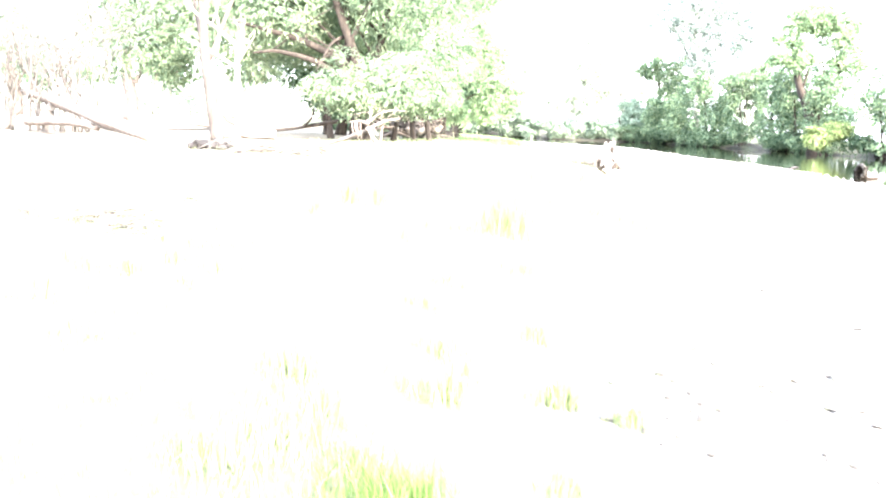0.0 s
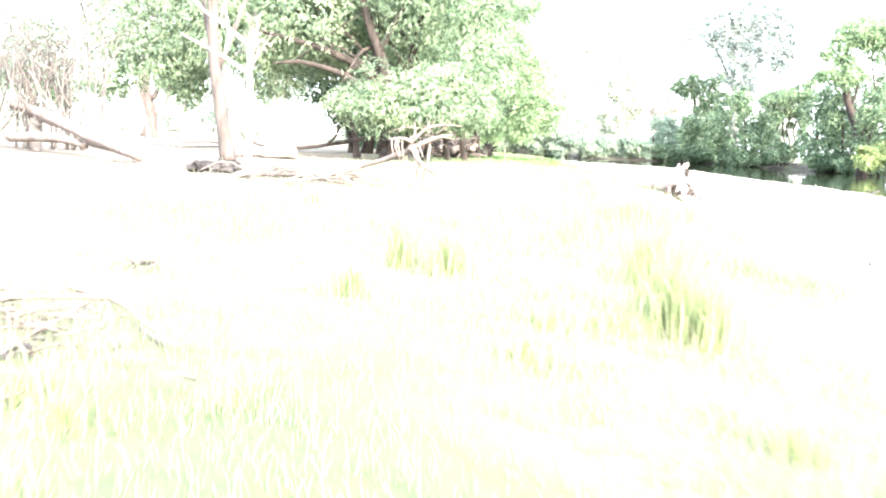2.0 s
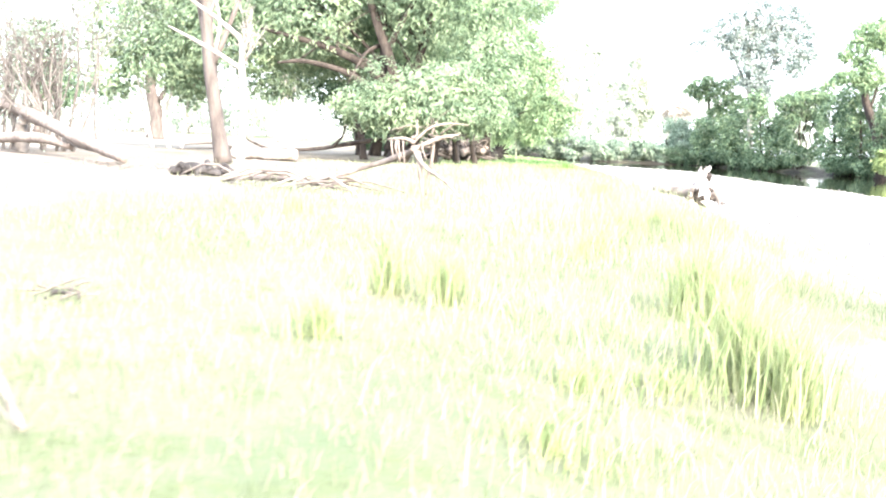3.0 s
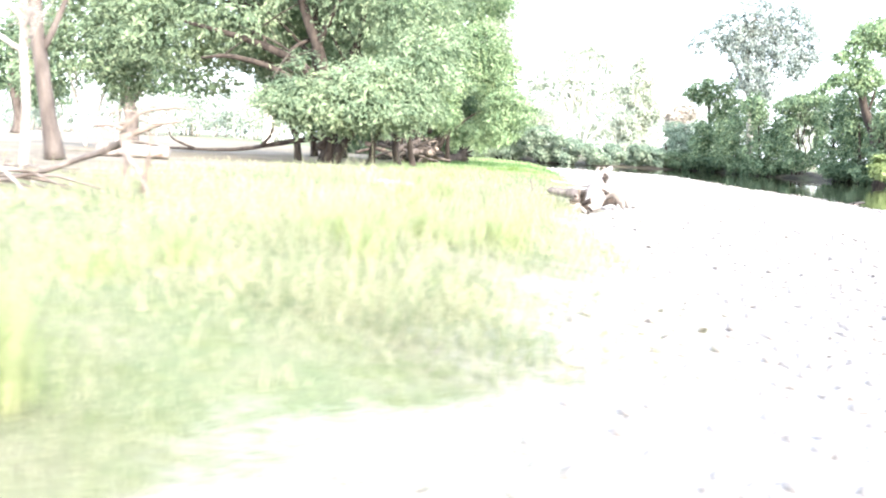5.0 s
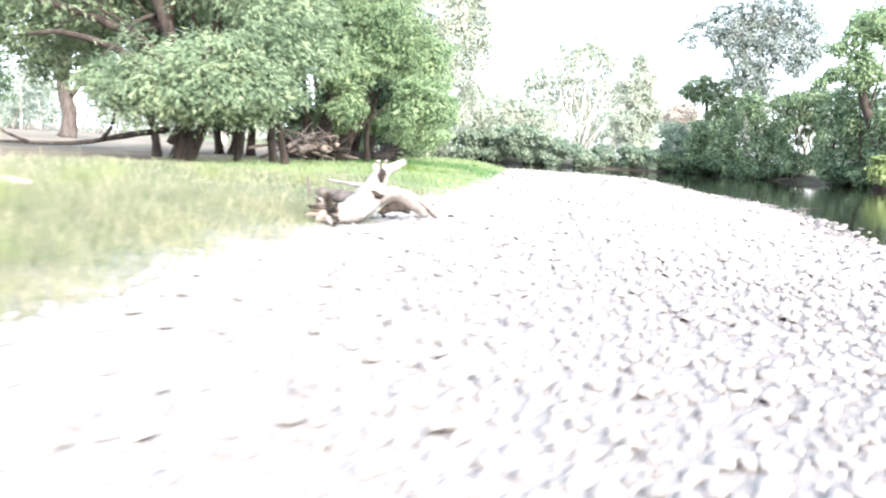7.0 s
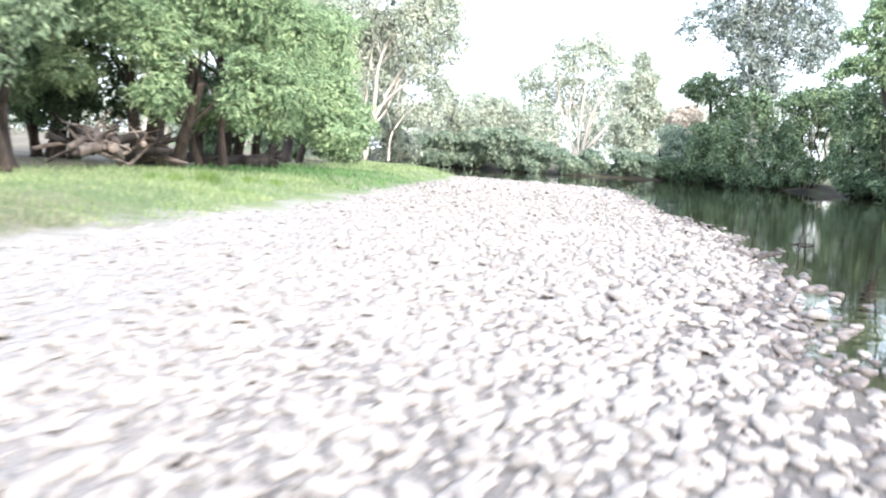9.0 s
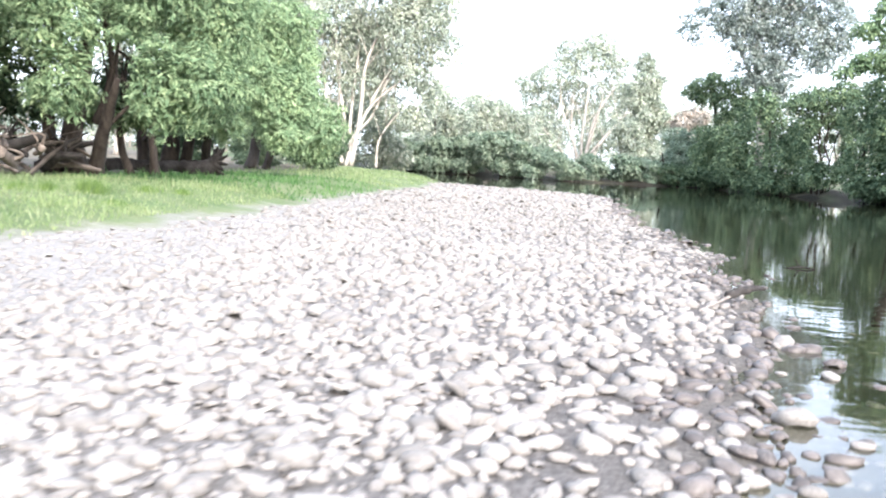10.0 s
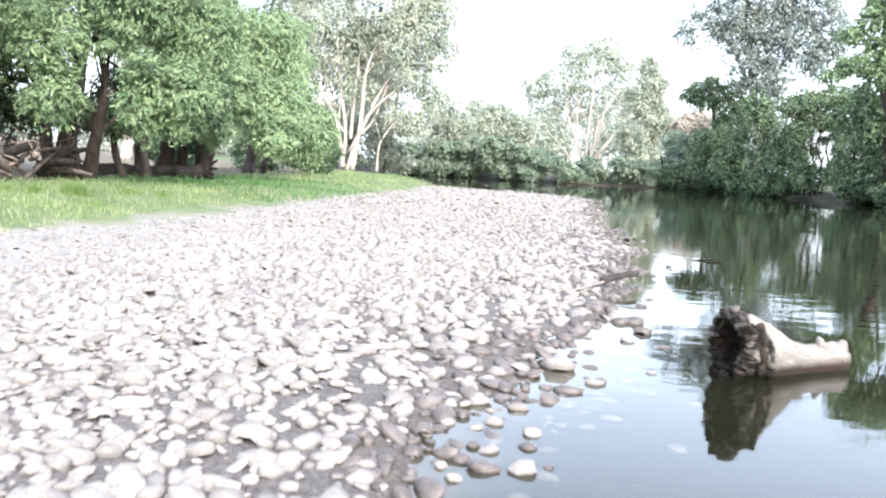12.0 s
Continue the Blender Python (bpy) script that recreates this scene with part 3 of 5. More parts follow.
tree("willow_tree", (-3.0, 63.4), [([(0, 0, 0), (0.1, 0, 1.5), (-0.2, 0, 4), (0, 0.3, 8)], 0.3, 0.1), ([(0.7, 0.1, 0), (0.9, 0, 1.6), (1.6, -0.6, 4.2)], 0.22, 0.07), ([(1.5, 0.3, 0), (1.6, 0.1, 1.4), (2.4, -0.5, 3.4)], 0.2, 0.06), ([(-0.9, -0.3, 0), (-1.1, -0.2, 1.6), (-1.7, 0, 4.6)], 0.22, 0.07)],
     [(0.4, 60.8, 4, 1.73, 1.57, 1.49), (2, 62.5, 3.4, 1.49, 1.57, 1.41), (-0.8, 62, 6.6, 2.19, 2.04, 1.8), (-3.4, 64, 8.4, 2.82, 2.35, 2.12), (1, 64.5, 6.2, 1.88, 1.88, 1.73), (0.6, 60.2, 2.4, 0.94, 0.94, 0.55), (2.4, 62, 2.1, 1.01, 1.01, 0.62), (-1, 62.5, 10.4, 2.35, 2.04, 1.73)],
     M_BARK_DARK, M_WILLOW_LIGHT, 62000, 0.19, 0.059, 13, "green many-stemmed willow behind a long fallen log", limbs=12, group="willows on the bank", shell=0.72)
tree("willow_tree", (-3.4, 74.6), [([(0, 0, 0), (0.2, 0, 1.2), (0.5, -0.2, 4), (0.2, 0, 6.5)], 0.28, 0.09), ([(0.9, -0.3, 0), (1.4, -0.7, 1.4), (2.0, -1.2, 3)], 0.18, 0.06)],
     [(-0.6, 71.6, 3.2, 2.21, 1.84, 1.84), (-2.4, 73.5, 6.0, 2.76, 2.39, 2.21), (0.8, 72.0, 2.6, 1.56, 1.66, 1.38), (-5.0, 75.0, 5.5, 2.58, 2.21, 2.39)],
     M_BARK_BROWN, M_WILLOW_LIGHT, 37000, 0.22, 0.069, 14, "rounded green willow with a leaning brown trunk", limbs=9, group="willows on the bank", shell=0.72)
# dark bush leaves here paint the shade behind the front trunks
tree("willow_tree", (-6.8, 56.4), [([(0, 0, 0), (0.2, 0, 1.4), (-0.2, 0, 4), (0, 0, 7)], 0.28, 0.1), ([(0.8, -0.2, 0), (1.0, -0.4, 1.6), (1.8, -0.8, 3.4)], 0.18, 0.06), ([(-0.9, 0.2, 0), (-1.2, 0, 1.6), (-2, -0.2, 3.4)], 0.18, 0.06)],
     [(-6.6, 54.8, 3.2, 2.0, 1.5, 1.5), (-5.0, 55.2, 5.6, 2.3, 1.8, 1.8), (-8.8, 56.0, 4.4, 2.2, 1.8, 1.8), (-6.6, 56.2, 8.2, 3.2, 2.4, 2.3), (-10.6, 57, 6.6, 2.6, 2.2, 2.0), (-4.4, 55.6, 3.0, 1.5, 1.2, 1.3), (-7.6, 57.0, 2.6, 1.6, 1.2, 1.1), (-2.4, 58.4, 3.4, 1.5, 1.1, 1.2), (0.3, 58.8, 3.5, 1.4, 1.1, 1.2)],
     M_BARK_DARK, M_BUSH, 34000, 0.195, 0.09, 17, "green willow standing behind the dead logs, shade put into its leaf colour", limbs=9, group="willows on the bank", shell=0.72)
tree("willow_tree", (-15.6, 47.4), [([(0, 0, 0), (-0.3, 0, 1.5), (0.3, 0, 3.6), (0.1, 0, 7.4)], 0.07, 0.04), ([(0.6, 0, 0), (1.2, -0.4, 2.8), (2.6, -0.6, 4.2)], 0.06, 0.03), ([(-0.8, 0, 0), (-1.4, 0, 2.6), (-2.2, 0, 5)], 0.06, 0.03)],
     [(-15.6, 46.6, 5.0, 2.4, 1.9, 1.7), (-17.8, 47.2, 6.4, 2.6, 2.0, 1.8), (-13.6, 46.8, 7.4, 2.4, 2.0, 1.8), (-16.2, 47.2, 8.8, 3.2, 2.4, 2.0), (-18.6, 47.6, 4.0, 1.8, 1.6, 1.5), (-14.2, 46.4, 3.6, 1.3, 1.2, 1.1)],
     M_BARK_PALE, M_WILLOW, 22000, 0.19, 0.09, 18, "green willow at the edge of the dry paddock", limbs=9, group="willows on the bank", shell=0.72)
tree("willow_bush", (-2.0, 82.0), [([(0, 0, 0), (0.2, 0, 1.0), (0.1, 0, 2.6)], 0.12, 0.04), ([(0.3, 0, 0), (0.8, 0, 1.0), (1.3, 0, 2.2)], 0.1, 0.03)],
     [(-2.6, 82.0, 2.6, 1.7, 1.6, 1.9), (-1.2, 81.5, 1.9, 1.2, 1.2, 1.3), (-3.8, 82.5, 3.2, 1.4, 1.4, 1.8)],
     M_BARK_DARK, M_BUSH, 14000, 0.24, 0.1, 15, "dense dark green bush beside the willows", "bush", limbs=6)
tree("sapling", (-0.9, 81.0), [([(0, 0, 0), (0.05, 0, 0.4), (0, 0, 0.9)], 0.03, 0.01)], [(-0.9, 81.0, 0.95, 0.4, 0.4, 0.45)], M_BARK_BROWN, M_BUSH, 900, 0.18, 0.08, 16, "small green sapling at the grass edge", "sapling", limbs=3, spread=0.15)

# undergrowth behind the willows, and scrub paled for haze towards the bend
for k, (bx, by, br, bh, leaf) in enumerate([(-8.6, 77.5, 1.9, 3.4, M_BUSH), (-6.8, 84.5, 1.9, 3.2, M_WILLOW), (-8.5, 93, 2.2, 4.2, M_GUM), (-9, 113, 3.0, 7.0, M_PALE_HAZE), (-4, 112, 2.8, 6.4, M_PALE_HAZE), (-0.4, 127, 3.2, 7.6, M_PALE_HAZE), (6.4, 130, 3.2, 7.4, M_PALE_HAZE), (0.6, 121, 3.2, 9.4, M_PALE_HAZE), (4.0, 125, 3.0, 8.6, M_PALE_HAZE)]):
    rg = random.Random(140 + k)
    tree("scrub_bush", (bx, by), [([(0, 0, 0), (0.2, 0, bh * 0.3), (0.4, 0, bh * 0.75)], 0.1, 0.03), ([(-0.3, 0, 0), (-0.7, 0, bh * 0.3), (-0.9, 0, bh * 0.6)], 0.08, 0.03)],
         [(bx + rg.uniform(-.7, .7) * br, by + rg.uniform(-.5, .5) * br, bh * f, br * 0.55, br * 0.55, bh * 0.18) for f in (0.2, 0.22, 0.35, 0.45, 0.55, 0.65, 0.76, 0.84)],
         M_BARK_BROWN, leaf, 5500, 0.28 if by < 100 else 0.34, 0.12, 141 + k, "shady green undergrowth behind the willows" if by < 100 else "grey-green scrub towards the river bend, paled by painted haze", "bush", limbs=5, density=7, spread=0.3, group="undergrowth" if by < 100 else "bend scrub", shell=0.6)

# pale river gums of the near bank
GUM_LOBES = [(6.4, 0, 12.4, 2.3, 2.2, 2.4), (5.6, 0, 15.4, 2.2, 2.2, 2.2), (4.3, 0, 11.8, 2.8, 2.6, 2.8), (2.3, 0, 14.5, 3.4, 3, 3), (-1.8, 0, 12, 3.6, 3, 3.4), (-5.2, 1, 9.5, 3.2, 3, 3), (3.4, 0.5, 18, 3.2, 3, 2.6), (-1.0, 1, 17.5, 3.8, 3, 2.8), (5.4, 0.5, 8.6, 1.7, 1.8, 1.5), (-3.6, 0.5, 5.0, 2.3, 2, 2.1), (1.0, 1, 7.4, 2.1, 2, 1.9), (4.0, 1, 9.2, 2.2, 2, 2.0), (-1.4, 2, 8.8, 2.7, 2, 2.3), (-4.6, 2, 13.6, 2.9, 2.4, 2.5), (3.4, 2, 5.4, 2.2, 1.6, 1.7), (5.6, 2, 4.8, 1.4, 1.4, 1.3), (-4.0, 2, 17, 2.7, 2.4, 2.4), (7.6, 0.6, 10.4, 1.8, 1.8, 1.8), (7.3, 0.8, 14.2, 2.0, 2, 2.2), (6.2, 1.4, 17.6, 2.4, 2.2, 2.0), (7.0, 1.6, 7.2, 1.5, 1.5, 1.3), (0.6, 2.4, 11.4, 2.8, 2, 2.4)]
tree("river_gum", (-5.2, 103.0), [([(0, 0, 0), (1.0, 0, 3.2), (2.9, 0, 7.2), (5.2, 0.4, 10.6)], 0.145, 0.036), ([(-0.6, 0.3, 0), (-0.3, 0.2, 3.6), (-1.2, 0.3, 8.6), (-1.4, 0, 14)], 0.145, 0.036), ([(0.5, -0.2, 0), (1.2, -0.4, 4.4), (1.6, -0.6, 8.8), (3.4, -0.4, 13)], 0.162, 0.040), ([(-0.3, -0.2, 0.2), (-1.2, 0, 4.4), (-3.6, 0.2, 8.2)], 0.145, 0.036), ([(2.6, 0.3, 0), (2.8, 0.2, 2.4), (4.4, 0, 4.8)], 0.093, 0.024), ([(0.2, 0, 1.6), (1.9, -0.2, 5.0), (4.2, -0.2, 7.2), (6.2, 0, 9)], 0.111, 0.032), ([(0.2, 0.1, 2.7), (0.4, 0.2, 6.6), (0.8, 0.2, 11)], 0.119, 0.032), ([(0.9, 0, 3.0), (2.2, 0.2, 4.6), (3.4, 0.2, 8.4), (3.6, 0.2, 12)], 0.093, 0.032), ([(-0.4, 0.2, 3.2), (-2.0, 0.2, 6.0), (-2.6, 0.3, 11)], 0.102, 0.032)],
     [(x - 5.2, y + 103, z, *r) for x, y, z, *r in GUM_LOBES],
     M_BARK_PALE, M_PALE_HAZE, 74000, 0.26, 0.12, 21, "tall pale-barked river gum with several leaning white stems", limbs=30, density=4.5, spread=0.6, droop=1.2, group="river gums", fill=0.14)
for k, (gx0, gy0, gh) in enumerate([(-15, 108, 20), (-20, 92, 17), (-25, 112, 22), (4.5, 128, 8), (-6, 120, 16)]):
    rg = random.Random(40 + k)
    tree("river_gum", (gx0, gy0), [([(0, 0, 0), (rg.uniform(-.4, .4), 0, gh * 0.3), (rg.uniform(-1, 1), 0, gh * 0.8)], 0.32, 0.08), ([(0.2, 0, 0), (rg.uniform(0.6, 1.2), 0, gh * 0.3), (rg.uniform(1.5, 3), 0, gh * 0.7)], 0.2, 0.06)],
         [(gx0 + rg.uniform(-3, 3), gy0 + rg.uniform(-2, 2), gh * f, rg.uniform(2, 3.4), 2.6, rg.uniform(1.8, 3)) for f in (0.35, 0.5, 0.6, 0.72, 0.85, 0.93)],
         M_BARK_PALE, M_PALE_HAZE if k > 2 else M_GUM, 7500, 0.4, 0.16, 41 + k, "grey-green river gum with a slim pale trunk", limbs=8, density=4, spread=0.65, droop=1.2, group="river gums", fill=0.15)
for gx0, gy0, gh, sd in [(-28.9, 81.5, 14, 51), (-42, 87, 10.5, 52)]:
    tree("paddock_tree", (gx0, gy0), [([(0, 0, 0), (0.1, 0, 2), (-0.5, 0, 5), (-0.2, 0, gh * 0.85)], 0.55 if gh > 12 else 0.4, 0.12), ([(0.1, 0, 3), (1.0, 0, 5), (2.2, 0, gh * 0.6)], 0.2, 0.06)],
         [(gx0 + a, gy0 + b, gh * f, 2.2, 2.2, 1.7) for a, b, f in ((-1.5, 0, 0.55), (1.6, 0.4, 0.6), (0, -1, 0.75), (-1, 1, 0.9), (1.4, 0, 0.88), (2.6, 0, 0.42))],
         M_BARK_BROWN, M_BUSH, 9000, 0.32, 0.15, sd, "single tree with a stout brown trunk on the dry paddock", limbs=9, group="paddock trees")

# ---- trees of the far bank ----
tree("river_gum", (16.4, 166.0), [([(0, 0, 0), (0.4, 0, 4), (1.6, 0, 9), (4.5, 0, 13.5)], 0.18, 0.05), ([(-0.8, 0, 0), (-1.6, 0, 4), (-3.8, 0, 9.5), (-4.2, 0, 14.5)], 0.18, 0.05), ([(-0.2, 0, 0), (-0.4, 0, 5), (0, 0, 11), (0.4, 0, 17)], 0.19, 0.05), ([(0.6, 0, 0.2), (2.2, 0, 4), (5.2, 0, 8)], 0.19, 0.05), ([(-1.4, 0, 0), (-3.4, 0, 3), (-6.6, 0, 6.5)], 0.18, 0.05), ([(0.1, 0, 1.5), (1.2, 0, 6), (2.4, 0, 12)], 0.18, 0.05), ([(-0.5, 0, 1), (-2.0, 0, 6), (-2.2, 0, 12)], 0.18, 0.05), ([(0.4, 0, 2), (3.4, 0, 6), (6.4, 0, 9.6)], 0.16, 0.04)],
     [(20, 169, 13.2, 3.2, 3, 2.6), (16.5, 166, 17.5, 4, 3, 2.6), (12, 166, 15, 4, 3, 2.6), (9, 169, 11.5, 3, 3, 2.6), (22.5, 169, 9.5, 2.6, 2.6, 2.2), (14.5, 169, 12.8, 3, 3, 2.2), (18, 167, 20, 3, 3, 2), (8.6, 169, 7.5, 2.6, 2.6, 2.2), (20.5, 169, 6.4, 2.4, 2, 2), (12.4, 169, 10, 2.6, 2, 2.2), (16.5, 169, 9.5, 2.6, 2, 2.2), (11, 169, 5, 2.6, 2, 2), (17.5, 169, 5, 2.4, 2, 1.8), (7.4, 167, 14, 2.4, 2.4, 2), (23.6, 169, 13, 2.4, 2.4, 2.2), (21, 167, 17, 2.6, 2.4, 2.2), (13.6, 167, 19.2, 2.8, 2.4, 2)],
     M_BARK_PALE, M_PALE_HAZE, 30000, 0.4, 0.16, 61, "pale many-stemmed river gum at the far bend", limbs=22, density=4, spread=0.7, droop=1.0, group="river gums", fill=0.12)
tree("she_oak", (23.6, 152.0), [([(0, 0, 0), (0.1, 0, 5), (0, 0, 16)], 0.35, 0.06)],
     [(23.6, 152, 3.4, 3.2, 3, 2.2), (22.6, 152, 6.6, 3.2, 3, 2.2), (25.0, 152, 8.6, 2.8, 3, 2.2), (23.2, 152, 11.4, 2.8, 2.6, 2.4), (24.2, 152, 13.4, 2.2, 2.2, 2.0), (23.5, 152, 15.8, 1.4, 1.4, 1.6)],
     M_BARK_BROWN, M_PALE_HAZE, 24000, 0.36, 0.17, 62, "tall narrow green tree at the far bend", limbs=8, density=5, spread=0.5, droop=1.0)
tree("river_gum", (30.6, 111.0), [([(0, 0, 0), (-0.3, 0, 6), (-1.2, 0, 12), (-0.6, 0, 18)], 0.34, 0.1), ([(-0.3, 0, 7), (1.4, 0, 11), (3.6, 0, 15)], 0.18, 0.05), ([(-0.5, 0, 8), (-2.4, 0, 12), (-4.8, 0, 15.5)], 0.17, 0.05)],
     [(24.6, 110, 14.6, 2.2, 2, 2.0), (26.8, 110, 16.0, 2.4, 2, 2.0), (30.0, 110, 17.0, 2.8, 2.2, 1.9), (33.6, 110, 16.4, 2.6, 2.2, 2.0), (36.0, 110, 14.2, 2.2, 2, 2.0), (32.8, 110, 14.0, 2.2, 2, 2.2), (29.4, 110, 14.8, 2.0, 1.8, 2.0), (27.4, 110, 14.0, 1.7, 1.6, 1.7), (31.0, 111, 15.4, 2.2, 2, 2.0), (28.0, 111, 14.8, 2.0, 2, 2.0), (30.8, 111, 13.0, 1.8, 1.6, 1.8), (35.0, 111, 16.8, 2.0, 2, 2.0), (30.2, 109.4, 10.2, 1.5, 1.2, 1.5), (29.6, 109.4, 13.2, 1.7, 1.4, 1.7), (32.0, 109.8, 10.2, 1.8, 1.6, 1.6), (28.2, 109.6, 12.0, 1.8, 1.6, 1.7), (33.6, 110, 12.4, 1.9, 1.6, 1.7), (31.4, 109.6, 8.2, 1.5, 1.4, 1.4), (34.6, 110, 11.6, 1.3, 1.2, 1.0), (36.0, 110, 12.6, 1.3, 1.2, 1.2), (29.5, 109.6, 11.2, 1.2, 1.0, 0.9), (30.6, 109.6, 11.6, 1.0, 1.0, 0.8), (29.2, 109.6, 9.8, 0.9, 0.9, 0.7), (30.8, 109.4, 9.2, 1.0, 0.9, 0.7), (29.4, 110, 18.6, 2.0, 1.8, 1.3), (32.8, 110, 18.2, 1.9, 1.8, 1.2)],
     M_BARK_PALE, M_SILVER, 44000, 0.25, 0.12, 63, "tall open-crowned gum rising over the far bank bushes", limbs=24, density=2.4, spread=0.5, droop=0.9, group="river gums", shell=0.2, fill=0.05)
tree("river_tree", (28.4, 122.0), [([(0, 0, 0), (0.1, 0, 4), (-0.4, 0, 8.5), (-0.8, 0, 10.5)], 0.2, 0.06), ([(0, 0, 3.5), (1.2, 0, 6.5), (1.8, 0, 9.6)], 0.12, 0.05)],
     [(25.4, 121, 9.6, 0.9, 1.0, 0.7), (26.4, 121, 10.3, 1.2, 1.2, 0.9), (27.6, 121, 10.9, 0.9, 1.0, 0.7), (28.2, 121, 9.7, 1.4, 1.2, 1.1), (29.5, 121, 10.4, 1.2, 1.2, 1.0), (30.3, 121, 9.2, 1.0, 1.0, 1.3), (29.2, 120.6, 8.2, 1.3, 1.2, 1.1), (27.3, 121, 8.9, 1.1, 1.0, 0.8), (30.2, 121, 7.2, 1.2, 1.1, 1.2), (28.9, 121, 6.9, 1.0, 1.1, 0.9), (26.2, 121, 9.2, 0.8, 0.9, 0.6), (31.4, 121, 8.4, 1.1, 1.1, 1.4), (31.0, 121, 11.0, 0.9, 0.9, 0.9)],
     M_BARK_BROWN, M_RIVER, 13000, 0.23, 0.11, 66, "dark green tree in front of the tall open gum", limbs=10, density=6, spread=0.5, shell=0.3, fill=0.2)
tree("river_gum", (36.5, 89.5), [([(0, 0, 0), (-0.6, 0, 4), (-2.2, 0, 8), (-2.6, 0, 13)], 0.4, 0.1), ([(-0.4, 0, 3.5), (1.4, 0, 7), (2.2, 0, 11)], 0.26, 0.07)],
     [(31.2, 88, 8.9, 0.9, 0.9, 0.65), (32.4, 88, 9.2, 1.0, 1.0, 0.7), (30.4, 88, 8.3, 0.7, 0.8, 0.5), (33.4, 88, 8.5, 1.0, 1.0, 0.8), (31.6, 88, 10.9, 0.9, 1.0, 0.7), (32.7, 88, 12.0, 1.3, 1.3, 1.0), (33.3, 88, 10.4, 1.2, 1.2, 0.8), (34.6, 88.5, 13.2, 2.4, 2.2, 1.8), (37.6, 89, 12.4, 2.6, 2.4, 2.2), (34.2, 88, 9.2, 1.4, 1.6, 1.1), (39.2, 89.5, 9.4, 2.0, 2, 1.8), (36, 89, 13.2, 2.4, 2.2, 1.4)],
     M_BARK_DARK, M_WILLOW_MID, 20000, 0.27, 0.1, 64, "green tree with dark forked limbs above the far bank", limbs=10, density=4.5, spread=0.45, group="river gums")
FAR_BUSHES = [(27.2, 129, 3.4, 6.2), (24.6, 124, 2.4, 4.6), (28.4, 119.5, 3.0, 6.5), (30.3, 112.5, 3.1, 7.8), (31.5, 107.5, 2.7, 8.7), (35.9, 97.6, 2.5, 9.2), (36.6, 93, 3.0, 9.4), (36.8, 87, 2.6, 8.0), (39.8, 81, 3.0, 8.6), (43, 74, 3.2, 9.4), (46.5, 68, 3.2, 9.8)]
for k, (bx, by, br, bh) in enumerate(FAR_BUSHES):
    rg = random.Random(70 + k)
    lobes = [(bx + br * 0.66 * math.cos(a), by - 0.6 + br * 0.55 * math.sin(a), bh * f, br * rg.uniform(0.38, 0.6), br * rg.uniform(0.38, 0.55), bh * rg.uniform(0.12, 0.18)) for a, f in [(rg.uniform(0, 6.28), f) for f in (0.22, 0.3, 0.38, 0.45, 0.52, 0.6, 0.68, 0.76, 0.84, 0.88)]]
    lobes += [(bx - br * 0.35, by - br * 0.95, 1.0, br * 0.55, br * 0.4, 0.8), (bx + br * 0.45, by - br * 0.95, 1.2, br * 0.5, br * 0.4, 0.9), (bx, by - br * 0.75, bh * 0.34, br * 0.5, br * 0.4, bh * 0.13), (bx, by, bh * 0.5, br * 0.6, br * 0.6, bh * 0.3)]
    tree("river_bush", (bx, by), [([(0, 0, 0), (0.3, -0.3, bh * 0.3), (0.6, -0.2, bh * 0.7)], 0.16, 0.05), ([(-0.4, 0, 0), (-0.9, -0.4, bh * 0.3), (-1.2, -0.3, bh * 0.6)], 0.12, 0.04)],
         lobes, M_BARK_DARK, M_BEND_HAZE if k < 2 else M_RIVER, 10500, 0.235, 0.115, 71 + k, "dense dark green bush hanging over the far water's edge", "bush", limbs=6, density=9, spread=0.22, group="far bank bushes", shell=0.75)
tree("river_bush", (33.6, 102.6), [([(0.3 * q, 0.2 * u, 0), (0.5 * q + 0.2 * u, 0, 2.4), (0.45 * q - 0.3 * u, 0, 4.2), (0.95 * q + 0.3 * u, -0.2, 7.4)], 0.05 + 0.02 * u, 0.03) for q, u in ((-2.0, 0.4), (-1.2, -0.9), (-0.5, 0.8), (0.1, -0.5), (0.7, 1.0), (1.3, -0.8), (2.0, 0.3))],
     [(31.4, 102.6, 7.4, 1.2, 1.1, 0.9), (32.4, 102.2, 7.9, 1.3, 1.2, 0.9), (33.5, 102.4, 7.9, 1.3, 1.2, 1.0), (34.6, 102.2, 8.2, 1.3, 1.2, 1.0), (35.7, 102.2, 8.0, 1.2, 1.1, 1.2), (33.0, 102.6, 6.7, 1.1, 0.8, 0.8), (33.9, 102.8, 6.2, 0.8, 0.8, 0.7), (34.8, 102.4, 6.4, 0.9, 0.8, 0.9), (35.3, 102.2, 5.4, 0.8, 0.8, 0.9), (35.3, 102.2, 4.0, 0.7, 0.8, 0.9), (32.3, 102.4, 5.6, 0.8, 0.8, 0.9), (31.9, 102.4, 4.2, 0.7, 0.8, 0.9), (32.3, 102.2, 3.0, 0.7, 0.8, 0.8), (33.9, 102.0, 1.7, 1.1, 0.8, 0.8), (32.6, 102.0, 1.8, 1.0, 0.8, 0.9), (35.0, 102.0, 2.6, 0.9, 0.8, 0.9), (33.4, 102.2, 2.5, 0.6, 0.6, 0.5), (33.7, 103.6, 4.0, 0.4, 0.5, 0.35), (34.3, 103.4, 4.9, 0.4, 0.5, 0.35)],
     M_BARK_DARK, M_RIVER, 16000, 0.215, 0.105, 69, "dark bare-stemmed bush with a leafy top over the far bank", "bush", limbs=16, density=8, spread=0.22, group="far bank bushes", shell=0.7)
